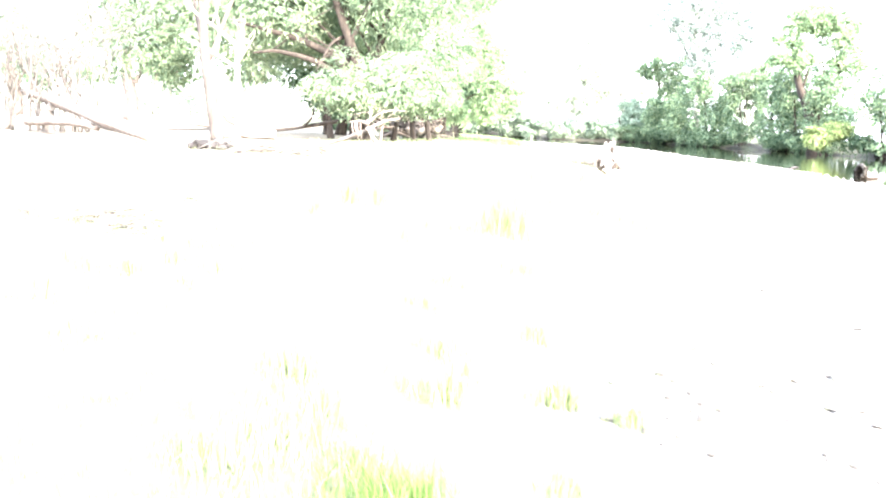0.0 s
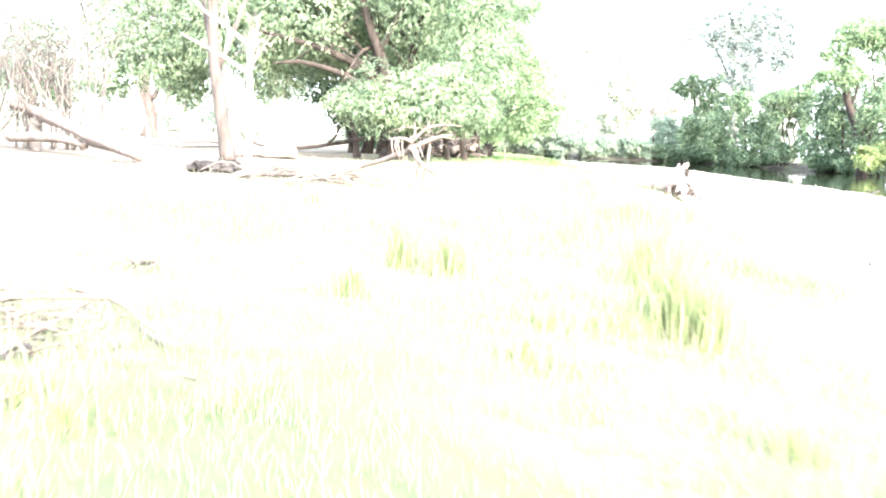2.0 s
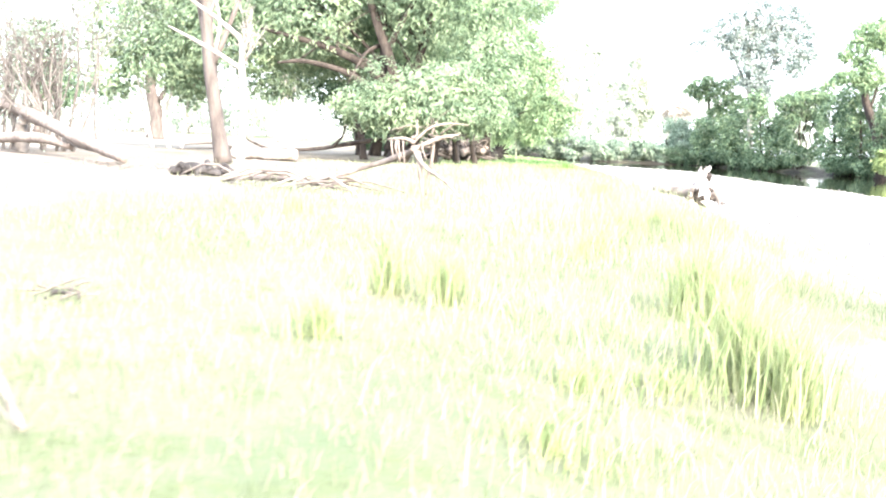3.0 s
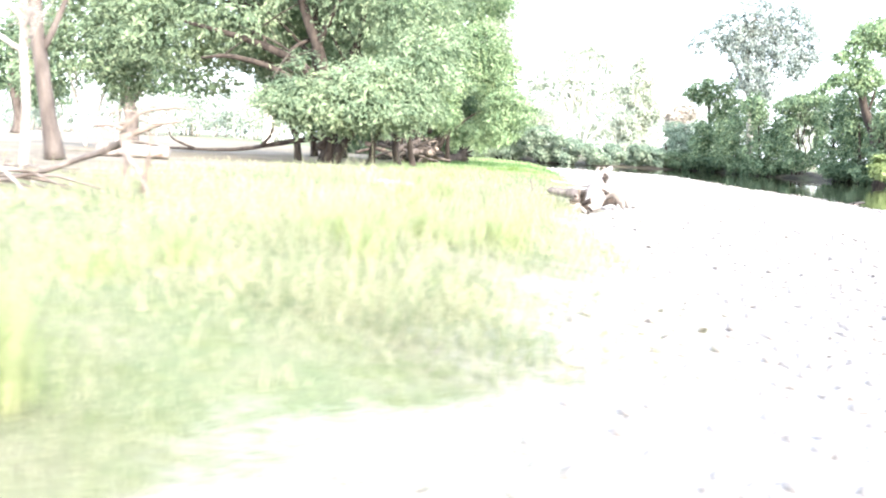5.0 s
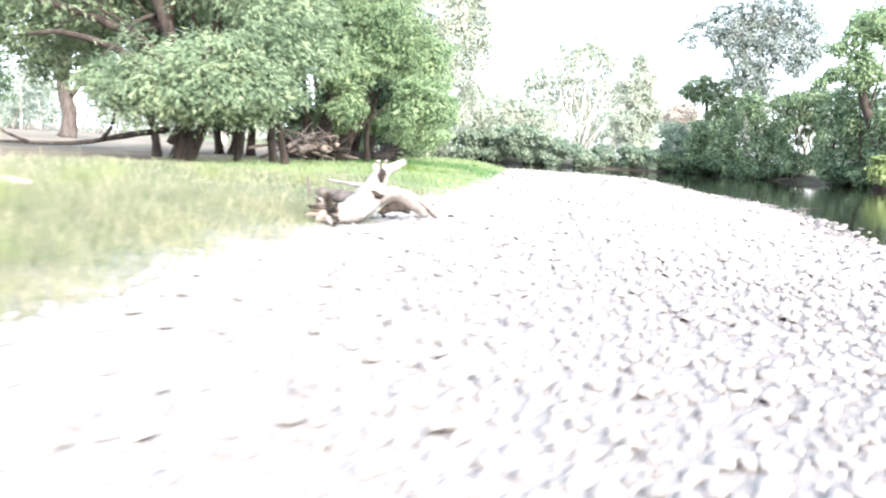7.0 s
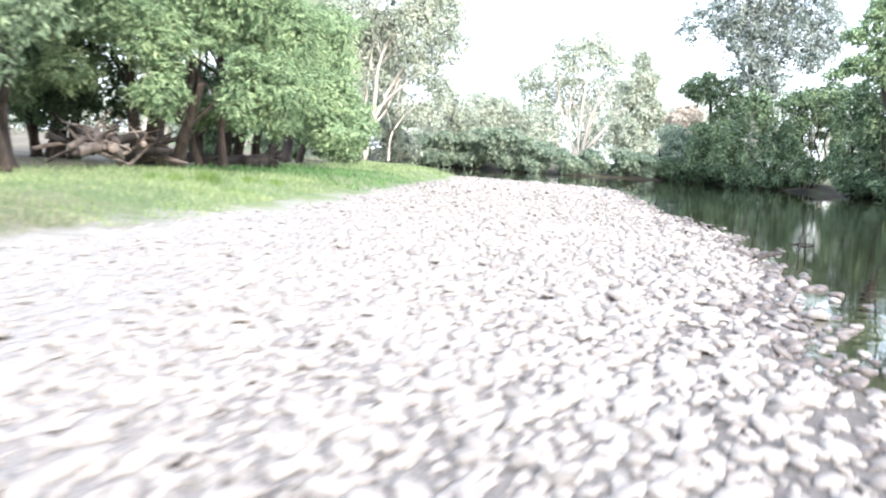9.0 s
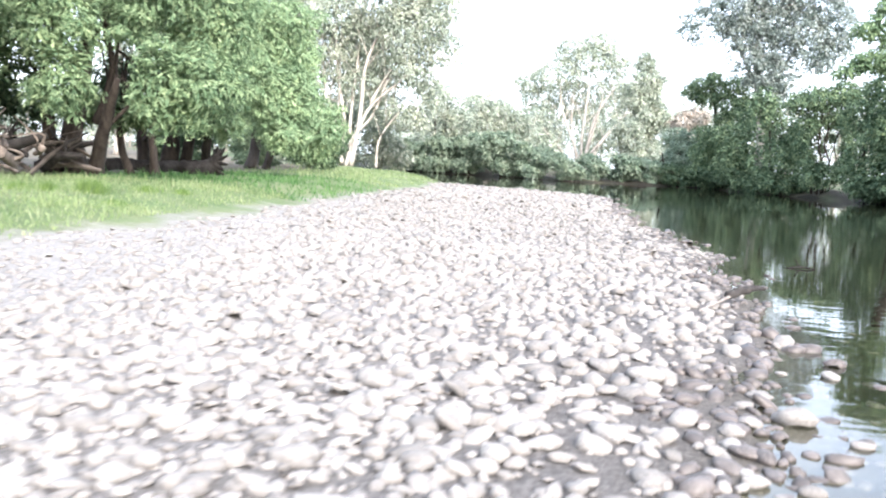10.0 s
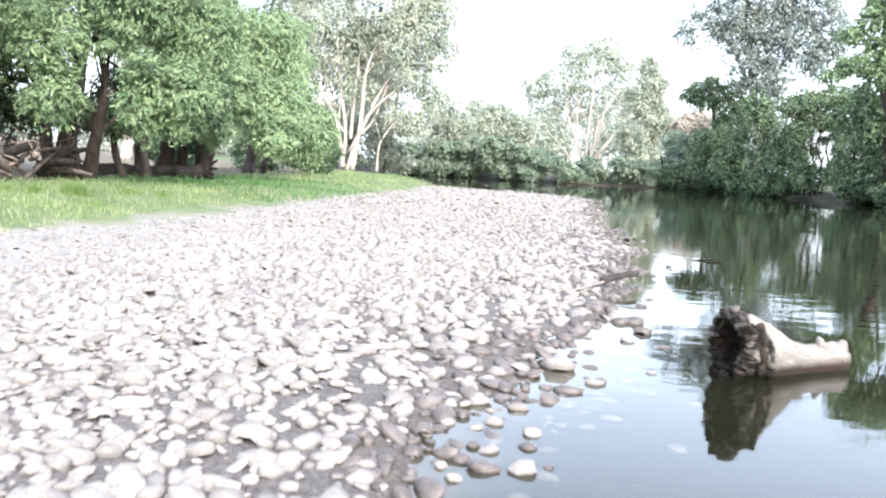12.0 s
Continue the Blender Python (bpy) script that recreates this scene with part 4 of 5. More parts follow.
for k, (bx, by, br, bh) in enumerate(FAR_BUSHES):
    fy = float(np.interp(bx, FAR[:, 0], FAR[:, 1])) + 0.7
    rg = random.Random(170 + k)
    tree("bank_shrub", (bx, fy), [([(0, 0, 0), (0.1, -0.1, 0.5), (0.2, -0.2, 1.2)], 0.06, 0.02)],
         [(bx + q * br * 0.5 + rg.uniform(-.3, .3), fy + rg.uniform(-0.6, 1.6), WATER_Z + rg.uniform(0.5, 1.6), br * 0.36, 1.1, rg.uniform(0.45, 0.8)) for q in (-1.6, -1.2, -0.8, -0.4, 0, 0.4, 0.8, 1.2, 1.6)],
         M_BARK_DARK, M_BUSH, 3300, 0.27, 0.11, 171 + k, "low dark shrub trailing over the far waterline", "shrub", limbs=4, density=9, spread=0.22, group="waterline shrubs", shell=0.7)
for k, (bx, by, br, bh) in enumerate([(-3.0, 120.5, 2.4, 3.3), (0.4, 119.5, 2.4, 3.8), (3.8, 118.2, 2.6, 4.3), (7.2, 116.6, 2.4, 4.4), (10.4, 115.6, 2.0, 3.4), (13.2, 114.6, 1.8, 2.6), (16.2, 117.4, 1.6, 2.6), (19.4, 119.2, 1.7, 2.8), (22.2, 121, 1.6, 2.6)]):
    rg = random.Random(90 + k)
    tree("river_bush", (bx, by), [([(0, 0, 0), (0.2, 0, bh * 0.3), (0.4, 0, bh * 0.7)], 0.12, 0.03)],
         [(bx + rg.uniform(-.6, .6) * br, by + rg.uniform(-.6, .3) * br, bh * f, br * 0.62, br * 0.6, bh * 0.2) for f in (0.25, 0.3, 0.45, 0.6, 0.75, 0.82)],
         M_BARK_DARK, M_BEND_HAZE, 6000, 0.33, 0.14, 91 + k, "rounded green bush at the river bend", "bush", limbs=5, density=5, spread=0.42, group="bend bushes")
tree("bright_shrub", (35.2, 84.6), [([(0, 0, 0), (0, 0, 0.8), (0.2, 0, 1.6)], 0.06, 0.02)], [(35.0, 84.0, 1.9, 1.5, 1.2, 0.8), (36.4, 84.0, 2.4, 1.4, 1.2, 0.9), (34.4, 83.6, 1.2, 1.0, 0.9, 0.6)], M_BARK_BROWN, M_SHRUB, 6000, 0.26, 0.11, 98, "bright yellow-green shrub on the far bank", "shrub", limbs=4)
tree("dry_tree", (27.8, 139.0), [([(0, 0, 0), (0.2, 0, 3), (0.3, 0, 7)], 0.18, 0.05)], [(27.2, 139, 7.2, 1.6, 1.5, 1.6), (29.0, 139, 8.0, 1.5, 1.5, 1.4), (28.0, 139, 5.4, 1.6, 1.5, 1.2)], M_BARK_PALE, M_DRY, 4500, 0.34, 0.13, 99, "half-dead tree with dry pinkish leaves", limbs=8, density=4)


# far woods that close the valley
def far_woods(name, spots, leaf, seed, label):
    rng = np.random.default_rng(seed)
    cs, ways, trunks = [], [], []
    for x0, y0, h in spots:
        z0 = ground_z(x0, y0)
        lobes = [(x0 + rng.uniform(-2.5, 2.5), y0 + rng.uniform(-2, 2), z0 + h * f, rng.uniform(1.8, 3.2), 2.2, rng.uniform(1.3, 2.2)) for f in (0.2, 0.35, 0.5, 0.65, 0.8, 0.92)]
        c, w = lobe_points(lobes, 2.2, rng)
        cs.append(c), ways.append(w)
        trunks.append(tube(curve_points([(x0, y0, z0 - 0.2), (x0 + rng.uniform(-.5, .5), y0, z0 + h * 0.5), (x0 + rng.uniform(-1, 1), y0, z0 + h * 0.9)], 6, rng), [0.25, 0.06], 6, rng))
    cs, ways = np.concatenate(cs), np.concatenate(ways)
    root = thing(name, (0, 0, 0), label, "woods", kind="stuff")
    part("foliage", mesh_np("foliage", *leaves(cs, len(spots) * 500, (0.8, 0.8, 0.6), 0.75, 0.34, rng, 0.6, ways), smooth=False), leaf, root)
    part("trunks", mesh_np("trunks", *joined(trunks)), M_BARK_PALE, root)


rw = random.Random(5)
far_woods("far_woods", [(rw.uniform(-70, 12), rw.uniform(150, 200), rw.uniform(6, 9.5)) for _ in range(46)], M_PALE_HAZE, 6, "distant grey-green gum woods beyond the river bend")
far_woods("far_woods", [(rw.uniform(10, 75), rw.uniform(172, 215), rw.uniform(10, 15)) for _ in range(36)], M_PALE_HAZE, 7, "distant grey-green gum woods behind the far bank")
green_spots = [(rw.uniform(40, 95), rw.uniform(85, 150), rw.uniform(9, 14)) for _ in range(30)]
green_spots = [p for p in green_spots if p[0] > 44 + 0.2 * (p[1] - 85)]      # a clearing behind the bank
far_woods("far_woods", green_spots, M_RIVER, 8, "distant green trees behind the far bank bushes")
far_woods("far_woods", [(rw.uniform(-150, -48), rw.uniform(140, 210), rw.uniform(6, 11)) for _ in range(56)], M_GUM, 9, "distant scrub along the edge of the dry paddock")


# ---- cobbles ----
def stone_shape(seed, sub):
    rng = random.Random(seed)
    bm = bmesh.new()
    bmesh.ops.create_icosphere(bm, subdivisions=sub, radius=0.5)
    off = Vector((rng.uniform(0, 50), rng.uniform(0, 50), rng.uniform(0, 50)))
    for v in bm.verts:
        d = v.co.normalized()
        v.co = d * 0.5 * (1 + 0.30 * noise.noise(d * 1.3 + off) + 0.1 * noise.noise(d * 3 + off))
    bm.verts.ensure_lookup_table()
    bmesh.ops.delete(bm, geom=[v for v in bm.verts if v.co.z < -0.3], context="VERTS")
    bm.verts.index_update()
    vs = np.array([v.co[:] for v in bm.verts])
    fs = np.array([[v.index for v in f.verts] for f in bm.faces])
    bm.free()
    return vs, fs


SHAPES2 = [stone_shape(s, 2) for s in range(8)]
SHAPES1 = [stone_shape(s, 1) for s in range(8)]


def stone_places(x0, x1, y0, y1, cell, rng, keep):
    nx, ny = int((x1 - x0) / cell), int((y1 - y0) / cell)
    gx, gy = np.meshgrid(np.arange(nx), np.arange(ny), indexing="ij")
    x = x0 + (gx.ravel() + rng.uniform(-0.45, 0.45, nx * ny) + 0.5) * cell
    y = y0 + (gy.ravel() + rng.uniform(-0.45, 0.45, nx * ny) + 0.5) * cell
    near, far, grass = land(x, y)
    ok = (rng.uniform(0, 1, len(x)) < keep(near, grass)) & (near > -1.6)
    return x[ok], y[ok], near[ok]


def stone_field(x, y, size, shapes, rng, sink=0.18, flat=1.0):
    """Joined stones: flattened, turned and half bedded."""
    z = ground_zs(x, y)
    vs, fs, k = [], [], 0
    kind = rng.integers(0, len(shapes), len(x))
    for s, (v0, f0) in enumerate(shapes):
        sel = np.where(kind == s)[0]
        if not len(sel):
            continue
        n = len(sel)
        a, tilt = rng.uniform(0, 2 * math.pi, n), rng.normal(0, 0.22, n)
        sx, sy, sz = size[sel] * rng.uniform(0.95, 1.45, n), size[sel] * rng.uniform(0.7, 1.0, n), size[sel] * rng.uniform(0.38, 0.66, n) * flat
        p = v0[None] * np.stack([sx, sy, sz], -1)[:, None]
        p[..., 2] += p[..., 0] * np.tan(tilt)[:, None]
        c, s_ = np.cos(a)[:, None], np.sin(a)[:, None]
        px, py = p[..., 0] * c - p[..., 1] * s_, p[..., 0] * s_ + p[..., 1] * c
        w = np.stack([px + x[sel][:, None], py + y[sel][:, None], p[..., 2] + (z[sel] + sz * sink)[:, None]], -1)
        vs.append(w.reshape(-1, 3))
        fs.append((f0[None] + (np.arange(n) * len(v0))[:, None, None] + k).reshape(-1, 3))
        k += n * len(v0)
    return np.concatenate(vs), np.concatenate(fs)


SHOAL = [(14.4, 31.67, 0.17), (14.2, 31.64, 0.15), (14.53, 31.76, 0.06), (14.42, 32.34, 0.13), (14.17, 32.49, 0.12), (14.3, 32.84, 0.12), (14.1, 33.33, 0.17), (14.36, 33.75, 0.12), (14.81, 33.72, 0.13), (15.26, 34.22, 0.07), (15.15, 35.51, 0.16), (15.33, 35.99, 0.17), (15.25, 36.61, 0.16), (13.92, 33.3, 0.12), (13.87, 32.76, 0.11), (13.9, 32.4, 0.11), (13.86, 31.99, 0.08), (14.11, 32.0, 0.09), (14.2, 31.94, 0.1), (13.98, 31.62, 0.09), (14.07, 31.46, 0.09), (14.07, 31.75, 0.11), (14.41, 32.06, 0.1), (14.08, 32.34, 0.08), (14.03, 33.02, 0.09), (14.13, 32.74, 0.08), (14.52, 34.26, 0.07)]      # x, y, size of stones standing in the shallows


def build_cobbles():
    rng = np.random.default_rng(3)
    bed = thing("gravel_bar", (0, 0, 0), "wide bar of pale grey rounded river cobbles", "gravel bar", kind="structure")
    bar = lambda near, grass: np.where(grass > -0.2, 0.0 * grass, 0.3 + 0.7 * smooth_step(0.3, 3.2, -grass)) * np.where(near < 0, np.exp(near * 2.3) * 0.6, 0.6 + 0.38 * smooth_step(0.4, 2.2, near))
    zones = [("near", 8.5, 16.5, 28, 34.5, 0.098, 0.084, SHAPES2), ("start", 8.5, 16.5, 24, 28, 0.12, 0.105, SHAPES1), ("next", 8.5, 16.5, 34.5, 44, 0.12, 0.105, SHAPES1), ("path", 0.5, 15.5, 2, 24, 0.13, 0.093, SHAPES1), ("side", 1.0, 8.5, 24, 44, 0.13, 0.086, SHAPES1), ("mid", 2.0, 17, 44, 58, 0.14, 0.105, SHAPES1), ("far", 3.0, 16.5, 58, 80, 0.2, 0.18, SHAPES1)]
    for tag, x0, x1, y0, y1, cell, size, shapes in zones:
        x, y, near = stone_places(x0, x1, y0, y1, cell, rng, bar)
        size = size * np.clip(np.exp(rng.normal(0, 0.42, len(x))), 0.4, 1.5 if tag == "path" else 2.1)
        wet = near < 0.30 + 0.25 * wave(x, y, 0.5) + rng.uniform(-0.25, 0.15, len(x))
        for sel, m, nm in ((~wet, M_STONE, "stones"), (wet, M_WET, "wet_stones")):
            if sel.sum() > 3:
                ob = part(nm, mesh_np(nm, *stone_field(x[sel], y[sel], size[sel], shapes, rng, flat={"path": 1.2, "start": 1.2, "mid": 0.62, "far": 0.62, "side": 0.62}.get(tag, 1.0))), m, bed)
                tagged(ob, kind="stuff")
    # small dark stones added as the shaded gaps between the pale ones
    x = np.concatenate([rng.normal(1.5, 0.35, 46), rng.uniform(1.5, 7.0, 170), rng.uniform(5.0, 14.0, 150)])
    y = np.concatenate([rng.normal(4.1, 0.4, 46), rng.uniform(3.0, 15.0, 170), rng.uniform(14.0, 34.0, 150)])
    ok = land(x, y)[2] < -0.3
    x, y = x[ok], y[ok]
    dark = part("dark_stones", mesh_np("dark_stones", *stone_field(x, y, rng.uniform(0.025, 0.06, len(x)), SHAPES1, rng, 0.5)), M_GAP_SHADE, bed)
    tagged(dark, kind="stuff")
    # the larger single stones near the end of the walk
    meshes, wet_meshes = [], []
    for v, f in SHAPES2:
        me = mesh_np("cobble", v, f)
        me.materials.append(M_COBBLE)
        meshes.append(me)
        me = mesh_np("wet_cobble", v, f)
        me.materials.append(M_WET_COBBLE)
        wet_meshes.append(me)
    x, y, near = stone_places(9.5, 15.4, 29.5, 36.5, 0.37, rng, lambda n, g: np.where(n < -0.1, 0.07, 0.95))
    x, y, near = x[:272], y[:272], near[:272]
    size = 0.135 * np.exp(rng.normal(0, 0.26, len(x)))
    shoal = np.array(SHOAL)
    x, y, near, size = np.append(x, shoal[:, 0]), np.append(y, shoal[:, 1]), np.append(near, shoal[:, 0] * 0 - 0.3), np.append(size, shoal[:, 2] * 0.95)
    for i in range(len(x)):
        s = size[i]
        ob = part("cobble", (meshes if near[i] > 0.05 or i % 5 < 3 else wet_meshes)[i % 8], M_COBBLE, bed)
        ob.location = (x[i], y[i], max(ground_z(x[i], y[i]), WATER_Z - 0.01) + s * 0.14)
        ob.rotation_euler = (rng.normal(0, 0.15), rng.normal(0, 0.15), rng.uniform(0, 6.28))
        ob.scale = (s * rng.uniform(1.0, 1.4), s * rng.uniform(0.75, 1.0), s * rng.uniform(0.45, 0.65))


# ---- grass ----
def blades(x, y, h, w, lean, rng, z=None):
    """Bent blades: three triangles each."""
    n = len(x)
    z = ground_zs(x, y) if z is None else z
    a, b = rng.uniform(0, 2 * math.pi, n), rng.uniform(0, 2 * math.pi, n)
    side = np.stack([np.cos(a), np.sin(a), np.zeros(n)], -1) * w[:, None] / 2
    out = np.stack([np.cos(b), np.sin(b), np.zeros(n)], -1) * (lean * h)[:, None]
    foot = np.stack([x, y, z - 0.01], -1)
    up = np.array([0, 0, 1.0])
    mid, tip = foot + out * 0.35 + up * (h * 0.6)[:, None], foot + out + up * h[:, None]
    v = np.stack([foot - side, foot + side, mid - side * 0.75, mid + side * 0.75, tip], 1).reshape(-1, 3)
    f = (np.array([[0, 1, 2], [1, 3, 2], [2, 3, 4]])[None] + (np.arange(n) * 5)[:, None, None]).reshape(-1, 3)
    return v, f


def build_grass():
    rng = np.random.default_rng(8)
    zones = [(-5, 3, 0.6, 14, 95000, 0.064, 0.0045), (-9, 4.5, 12, 28, 76000, 0.085, 0.009), (-0.5, 4.4, 12.5, 27, 22000, 0.17, 0.008), (-6, 5, 28, 38, 16000, 0.08, 0.02), (-6, 5.5, 37, 54, 34000, 0.075, 0.022), (-6, 6, 52, 65, 11000, 0.09, 0.032), (-6, 6, 64, 92, 13000, 0.09, 0.038)]
    green, straw, lush = [], [], []
    for x0, x1, y0, y1, n, h, w in zones:
        x, y = rng.uniform(x0, x1, n), rng.uniform(y0, y1, n)
        near, far, grass = land(x, y)
        patch = wave(x, y, 0.8) * 0.5 + wave(y, x, 2.1) * 0.5
        ok = (grass > rng.uniform(-1.3, 0.7, n)) & (near > 0.3) & (patch > rng.uniform(-1.1, 0.25, n)) & (rng.uniform(0, 1, n) > smooth_step(5.5, 9, grass) * 0.95)
        x, y, patch = x[ok], y[ok], patch[ok]
        hh = h * np.exp(rng.normal(0, 0.45, len(x))) * (1 + 0.6 * np.clip(patch, 0, 1))
        (lush if y0 == 52 else green if y0 > 30 else straw).append(blades(x, y, hh, np.full(len(x), w) * rng.uniform(0.7, 1.3, len(x)), rng.uniform(0.1, 0.8, len(x)), rng))
    for pieces, m, label in ((straw, M_GRASS, "short green and straw-coloured grass on the river bank"), (green, M_FRESH, "fresh short green grass beside the gravel and willows"), (lush, M_LUSH_SHADE, "lush green grass between the log and the gravel, darkened for shade")):
        me = mesh_np("grass", *joined(pieces), smooth=False)
        me.materials.append(m)
        tagged(new("grass", me), label, "grass", kind="stuff")


def tussock(at, height, spread, count, seed, label, material=M_TUSSOCK):
    rng = np.random.default_rng(seed)
    base = np.array([*at, ground_z(*at)])
    r, a = np.abs(rng.normal(0, spread, count)), rng.uniform(0, 2 * math.pi, count)
    v, f = blades(r * np.cos(a), r * np.sin(a), height * rng.uniform(0.45, 1.05, count), rng.uniform(0.004, 0.009, count), rng.uniform(0.1, 0.55, count), rng, np.zeros(count))
    me = mesh_np("tussock", v, f, smooth=False)
    root = thing("tussock", base, label, "grass tussock", "tussocks on the bank")
    tagged(part("tuft", me, material, root), kind="stuff")
    return root


TUSSOCKS = [(0.74, 10.7, 0.6, 0.12), (0.9, 10.6, 0.5, 0.11), (0.6, 9.2, 0.56, 0.13), (0.74, 8.95, 0.46, 0.12), (0.28, 12.9, 0.26, 0.2), (-1.38, 9.4, 0.28, 0.09), (-1.16, 10.6, 0.42, 0.1), (-0.8, 10.4, 0.4, 0.09), (-2.4, 13.9, 0.26, 0.14), (1.4, 15.3, 0.46, 0.2), (1.1, 15.9, 0.4, 0.2), (2.0, 16.8, 0.44, 0.24), (2.7, 17.8, 0.5, 0.2), (2.9, 18.2, 0.44, 0.2), (1.6, 16.5, 0.4, 0.2), (1.57, 19.8, 0.42, 0.24), (1.78, 22.7, 0.45, 0.2), (1.2, 22.1, 0.35, 0.2), (1.1, 25.9, 0.45, 0.24), (3.1, 20.4, 0.36, 0.24), (-0.35, 8.1, 0.16, 0.16), (-0.17, 8.8, 0.17, 0.16), (0.2, 8.9, 0.16, 0.14), (3.2, 46.0, 0.36, 0.17), (3.38, 46.1, 0.34, 0.15), (2.75, 45.3, 0.26, 0.15), (2.3, 45.0, 0.22, 0.16), (3.75, 47.6, 0.2, 0.2), (4.3, 48.3, 0.18, 0.2), (4.5, 44.6, 0.15, 0.22), (-0.18, 2.65, 0.26, 0.14), (-0.05, 2.75, 0.22, 0.12), (-0.65, 3.9, 0.2, 0.13), (0.04, 4.1, 0.22, 0.15), (0.62, 4.2, 0.2, 0.1), (0.92, 3.95, 0.15, 0.07), (0.53, 13.5, 0.34, 0.18), (1.7, 14.7, 0.4, 0.18), (-1.25, 11.7, 0.28, 0.1), (1.4, 30.5, 0.4, 0.26), (0.4, 28.4, 0.4, 0.26), (2.6, 33.0, 0.36, 0.26), (-0.13, 2.3, 0.17, 0.05), (-0.03, 2.36, 0.19, 0.05), (-0.22, 2.28, 0.16, 0.06), (0.06, 2.4, 0.15, 0.05), (-0.3, 2.4, 0.16, 0.05), (0.16, 2.55, 0.15, 0.06), (-0.1, 2.5, 0.17, 0.06)]
for k, (tx, ty, th, ts) in enumerate(TUSSOCKS):
    tussock((tx, ty), th, ts, (460 if th > 0.43 else 230) if ty < 30 else 420, 200 + k, "tall yellow-green grass tussock on the bank" if th > 0.4 else "low green grass tuft on the bank", M_TUFT if ty > 40 or ty < 3 else M_TUSSOCK)
rng_t = np.random.default_rng(88)
for k in range(26):
    tx, ty = rng_t.uniform(-2.6, 0.9), rng_t.uniform(2.4, 7.5)
    tussock((tx, ty), rng_t.uniform(0.12, 0.2), rng_t.uniform(0.08, 0.16), 200, 260 + k, "low green grass tuft on the bank")
build_grass()


# ---- dead wood ----
def wood(name, at, arms, material, seed, label, category="log", sides=10, ridge=0.15, piece="branch"):
    """Dead wood made of arms: (points, radii). The first is the main stem."""
    rng = np.random.default_rng(seed)
    base = np.array([*at, ground_z(*at)])
    root = thing(name, base, label, category)
    for k, (pts, radii, *own) in enumerate(arms):
        thin = max(radii) < 0.05
        n = 2 * len(pts) if thin else max(8, 5 * len(pts))
        me = mesh_np(piece, *tube(curve_points(pts, n, rng, 0.012), radii, 5 if thin else sides if k < 3 else 8, rng, 0.14, ridge))
        part("stem" if k == 0 else piece, me, own[0] if own else material, root)
    return root


def twig_arms(rng, start, direction, length, radius, depth):
    """Forking bare branches."""
    out = []
    d = np.array(direction, float)
    d /= np.linalg.norm(d)
    end = np.array(start) + d * length
    mid = (np.array(start) + end) / 2 + rng.normal(0, 0.06 * length, 3)
    out.append(([start, mid, end], [radius, radius * 0.75, radius * 0.5]))
    if depth:
        for _ in range(rng.integers(2, 4)):
            f = rng.uniform(0.35, 1.0)
            s = np.array(start) + (end - np.array(start)) * f
            if f > 0.5:
                s = mid + (end - mid) * (f - 0.5) * 2
            out += twig_arms(rng, s, d + rng.normal(0, 0.5, 3), length * rng.uniform(0.5, 0.8), radius * 0.5, depth - 1)
    return out


# white driftwood stump on the gravel
arms = [
    ([(-0.44, -1.05, 0.16), (-0.18, -0.7, 0.17), (0.0, -0.3, 0.3), (0.09, 0.1, 0.5), (0.15, 0.4, 0.68), (0.24, 0.6, 0.84), (0.46, 1.05, 1.0)], [0.12, 0.16, 0.2, 0.2, 0.14, 0.085, 0.05]),
    ([(-0.1, -0.3, 0.3), (0.12, 0.05, 0.38), (0.39, 0.4, 0.45), (0.6, 0.8, 0.28), (0.84, 1.3, 0.03)], [0.15, 0.16, 0.12, 0.1, 0.05]),
    ([(0.3, 0.45, 0.42), (0.57, 0.7, 0.42), (0.76, 1.1, 0.28), (1.0, 1.6, 0.02)], [0.09, 0.08, 0.07, 0.035]),
    ([(0.1, 0.35, 0.7), (0.05, 0.45, 0.88), (0.06, 0.5, 0.96)], [0.09, 0.055, 0.025]),
    ([(0.16, 0.4, 0.72), (0.2, 0.5, 0.94), (0.22, 0.5, 1.0)], [0.07, 0.04, 0.02]),
    ([(-0.05, 0.0, 0.36), (-0.4, 0.3, 0.34), (-0.85, 0.7, 0.38), (-1.0, 0.85, 0.41)], [0.15, 0.12, 0.1, 0.05], M_LOG),
    ([(0.05, 0.3, 0.55), (-0.4, 0.8, 0.56), (-0.95, 1.3, 0.6)], [0.05, 0.035, 0.012]),
    ([(0.19, 0.18, 0.86), (0.22, 0.12, 0.76), (0.23, 0.08, 0.64)], [0.02, 0.075, 0.03], M_ROT),
    ([(0.05, -0.22, 0.5), (0.17, -0.16, 0.45), (0.3, -0.08, 0.42)], [0.02, 0.06, 0.02], M_ROT),
    # the dark gap under the arch: its shade shaped as a dark piece
    ([(0.2, 0.25, 0.12), (0.42, 0.5, 0.24), (0.6, 0.85, 0.1)], [0.05, 0.1, 0.03], M_ROT)]
rng_b = np.random.default_rng(71)
for q in range(34):
    a = rng_b.uniform(0, 6.28)
    out = np.array([0.75 * math.cos(a) - 0.25, -0.45 - 0.35 * abs(math.cos(a)), math.sin(a)])
    out /= np.linalg.norm(out)
    foot = np.array([-0.38, -0.98, 0.18])
    tip = foot + out * rng_b.uniform(0.24, 0.46)
    tip[2] = max(tip[2], 0.02)
    arms.append(([foot + out * 0.04, foot + out * 0.14 + rng_b.normal(0, 0.025, 3), tip], [0.08, 0.055, 0.02], (M_TWIG, M_ROT, M_LOG, M_ROT, M_DRIFT)[q % 5]))
wood("driftwood_stump", (4.95, 27.9), arms, M_DRIFT, 301, "bleached white driftwood stump with gnarled roots on the gravel", "stump", 14, 0.2, "root")
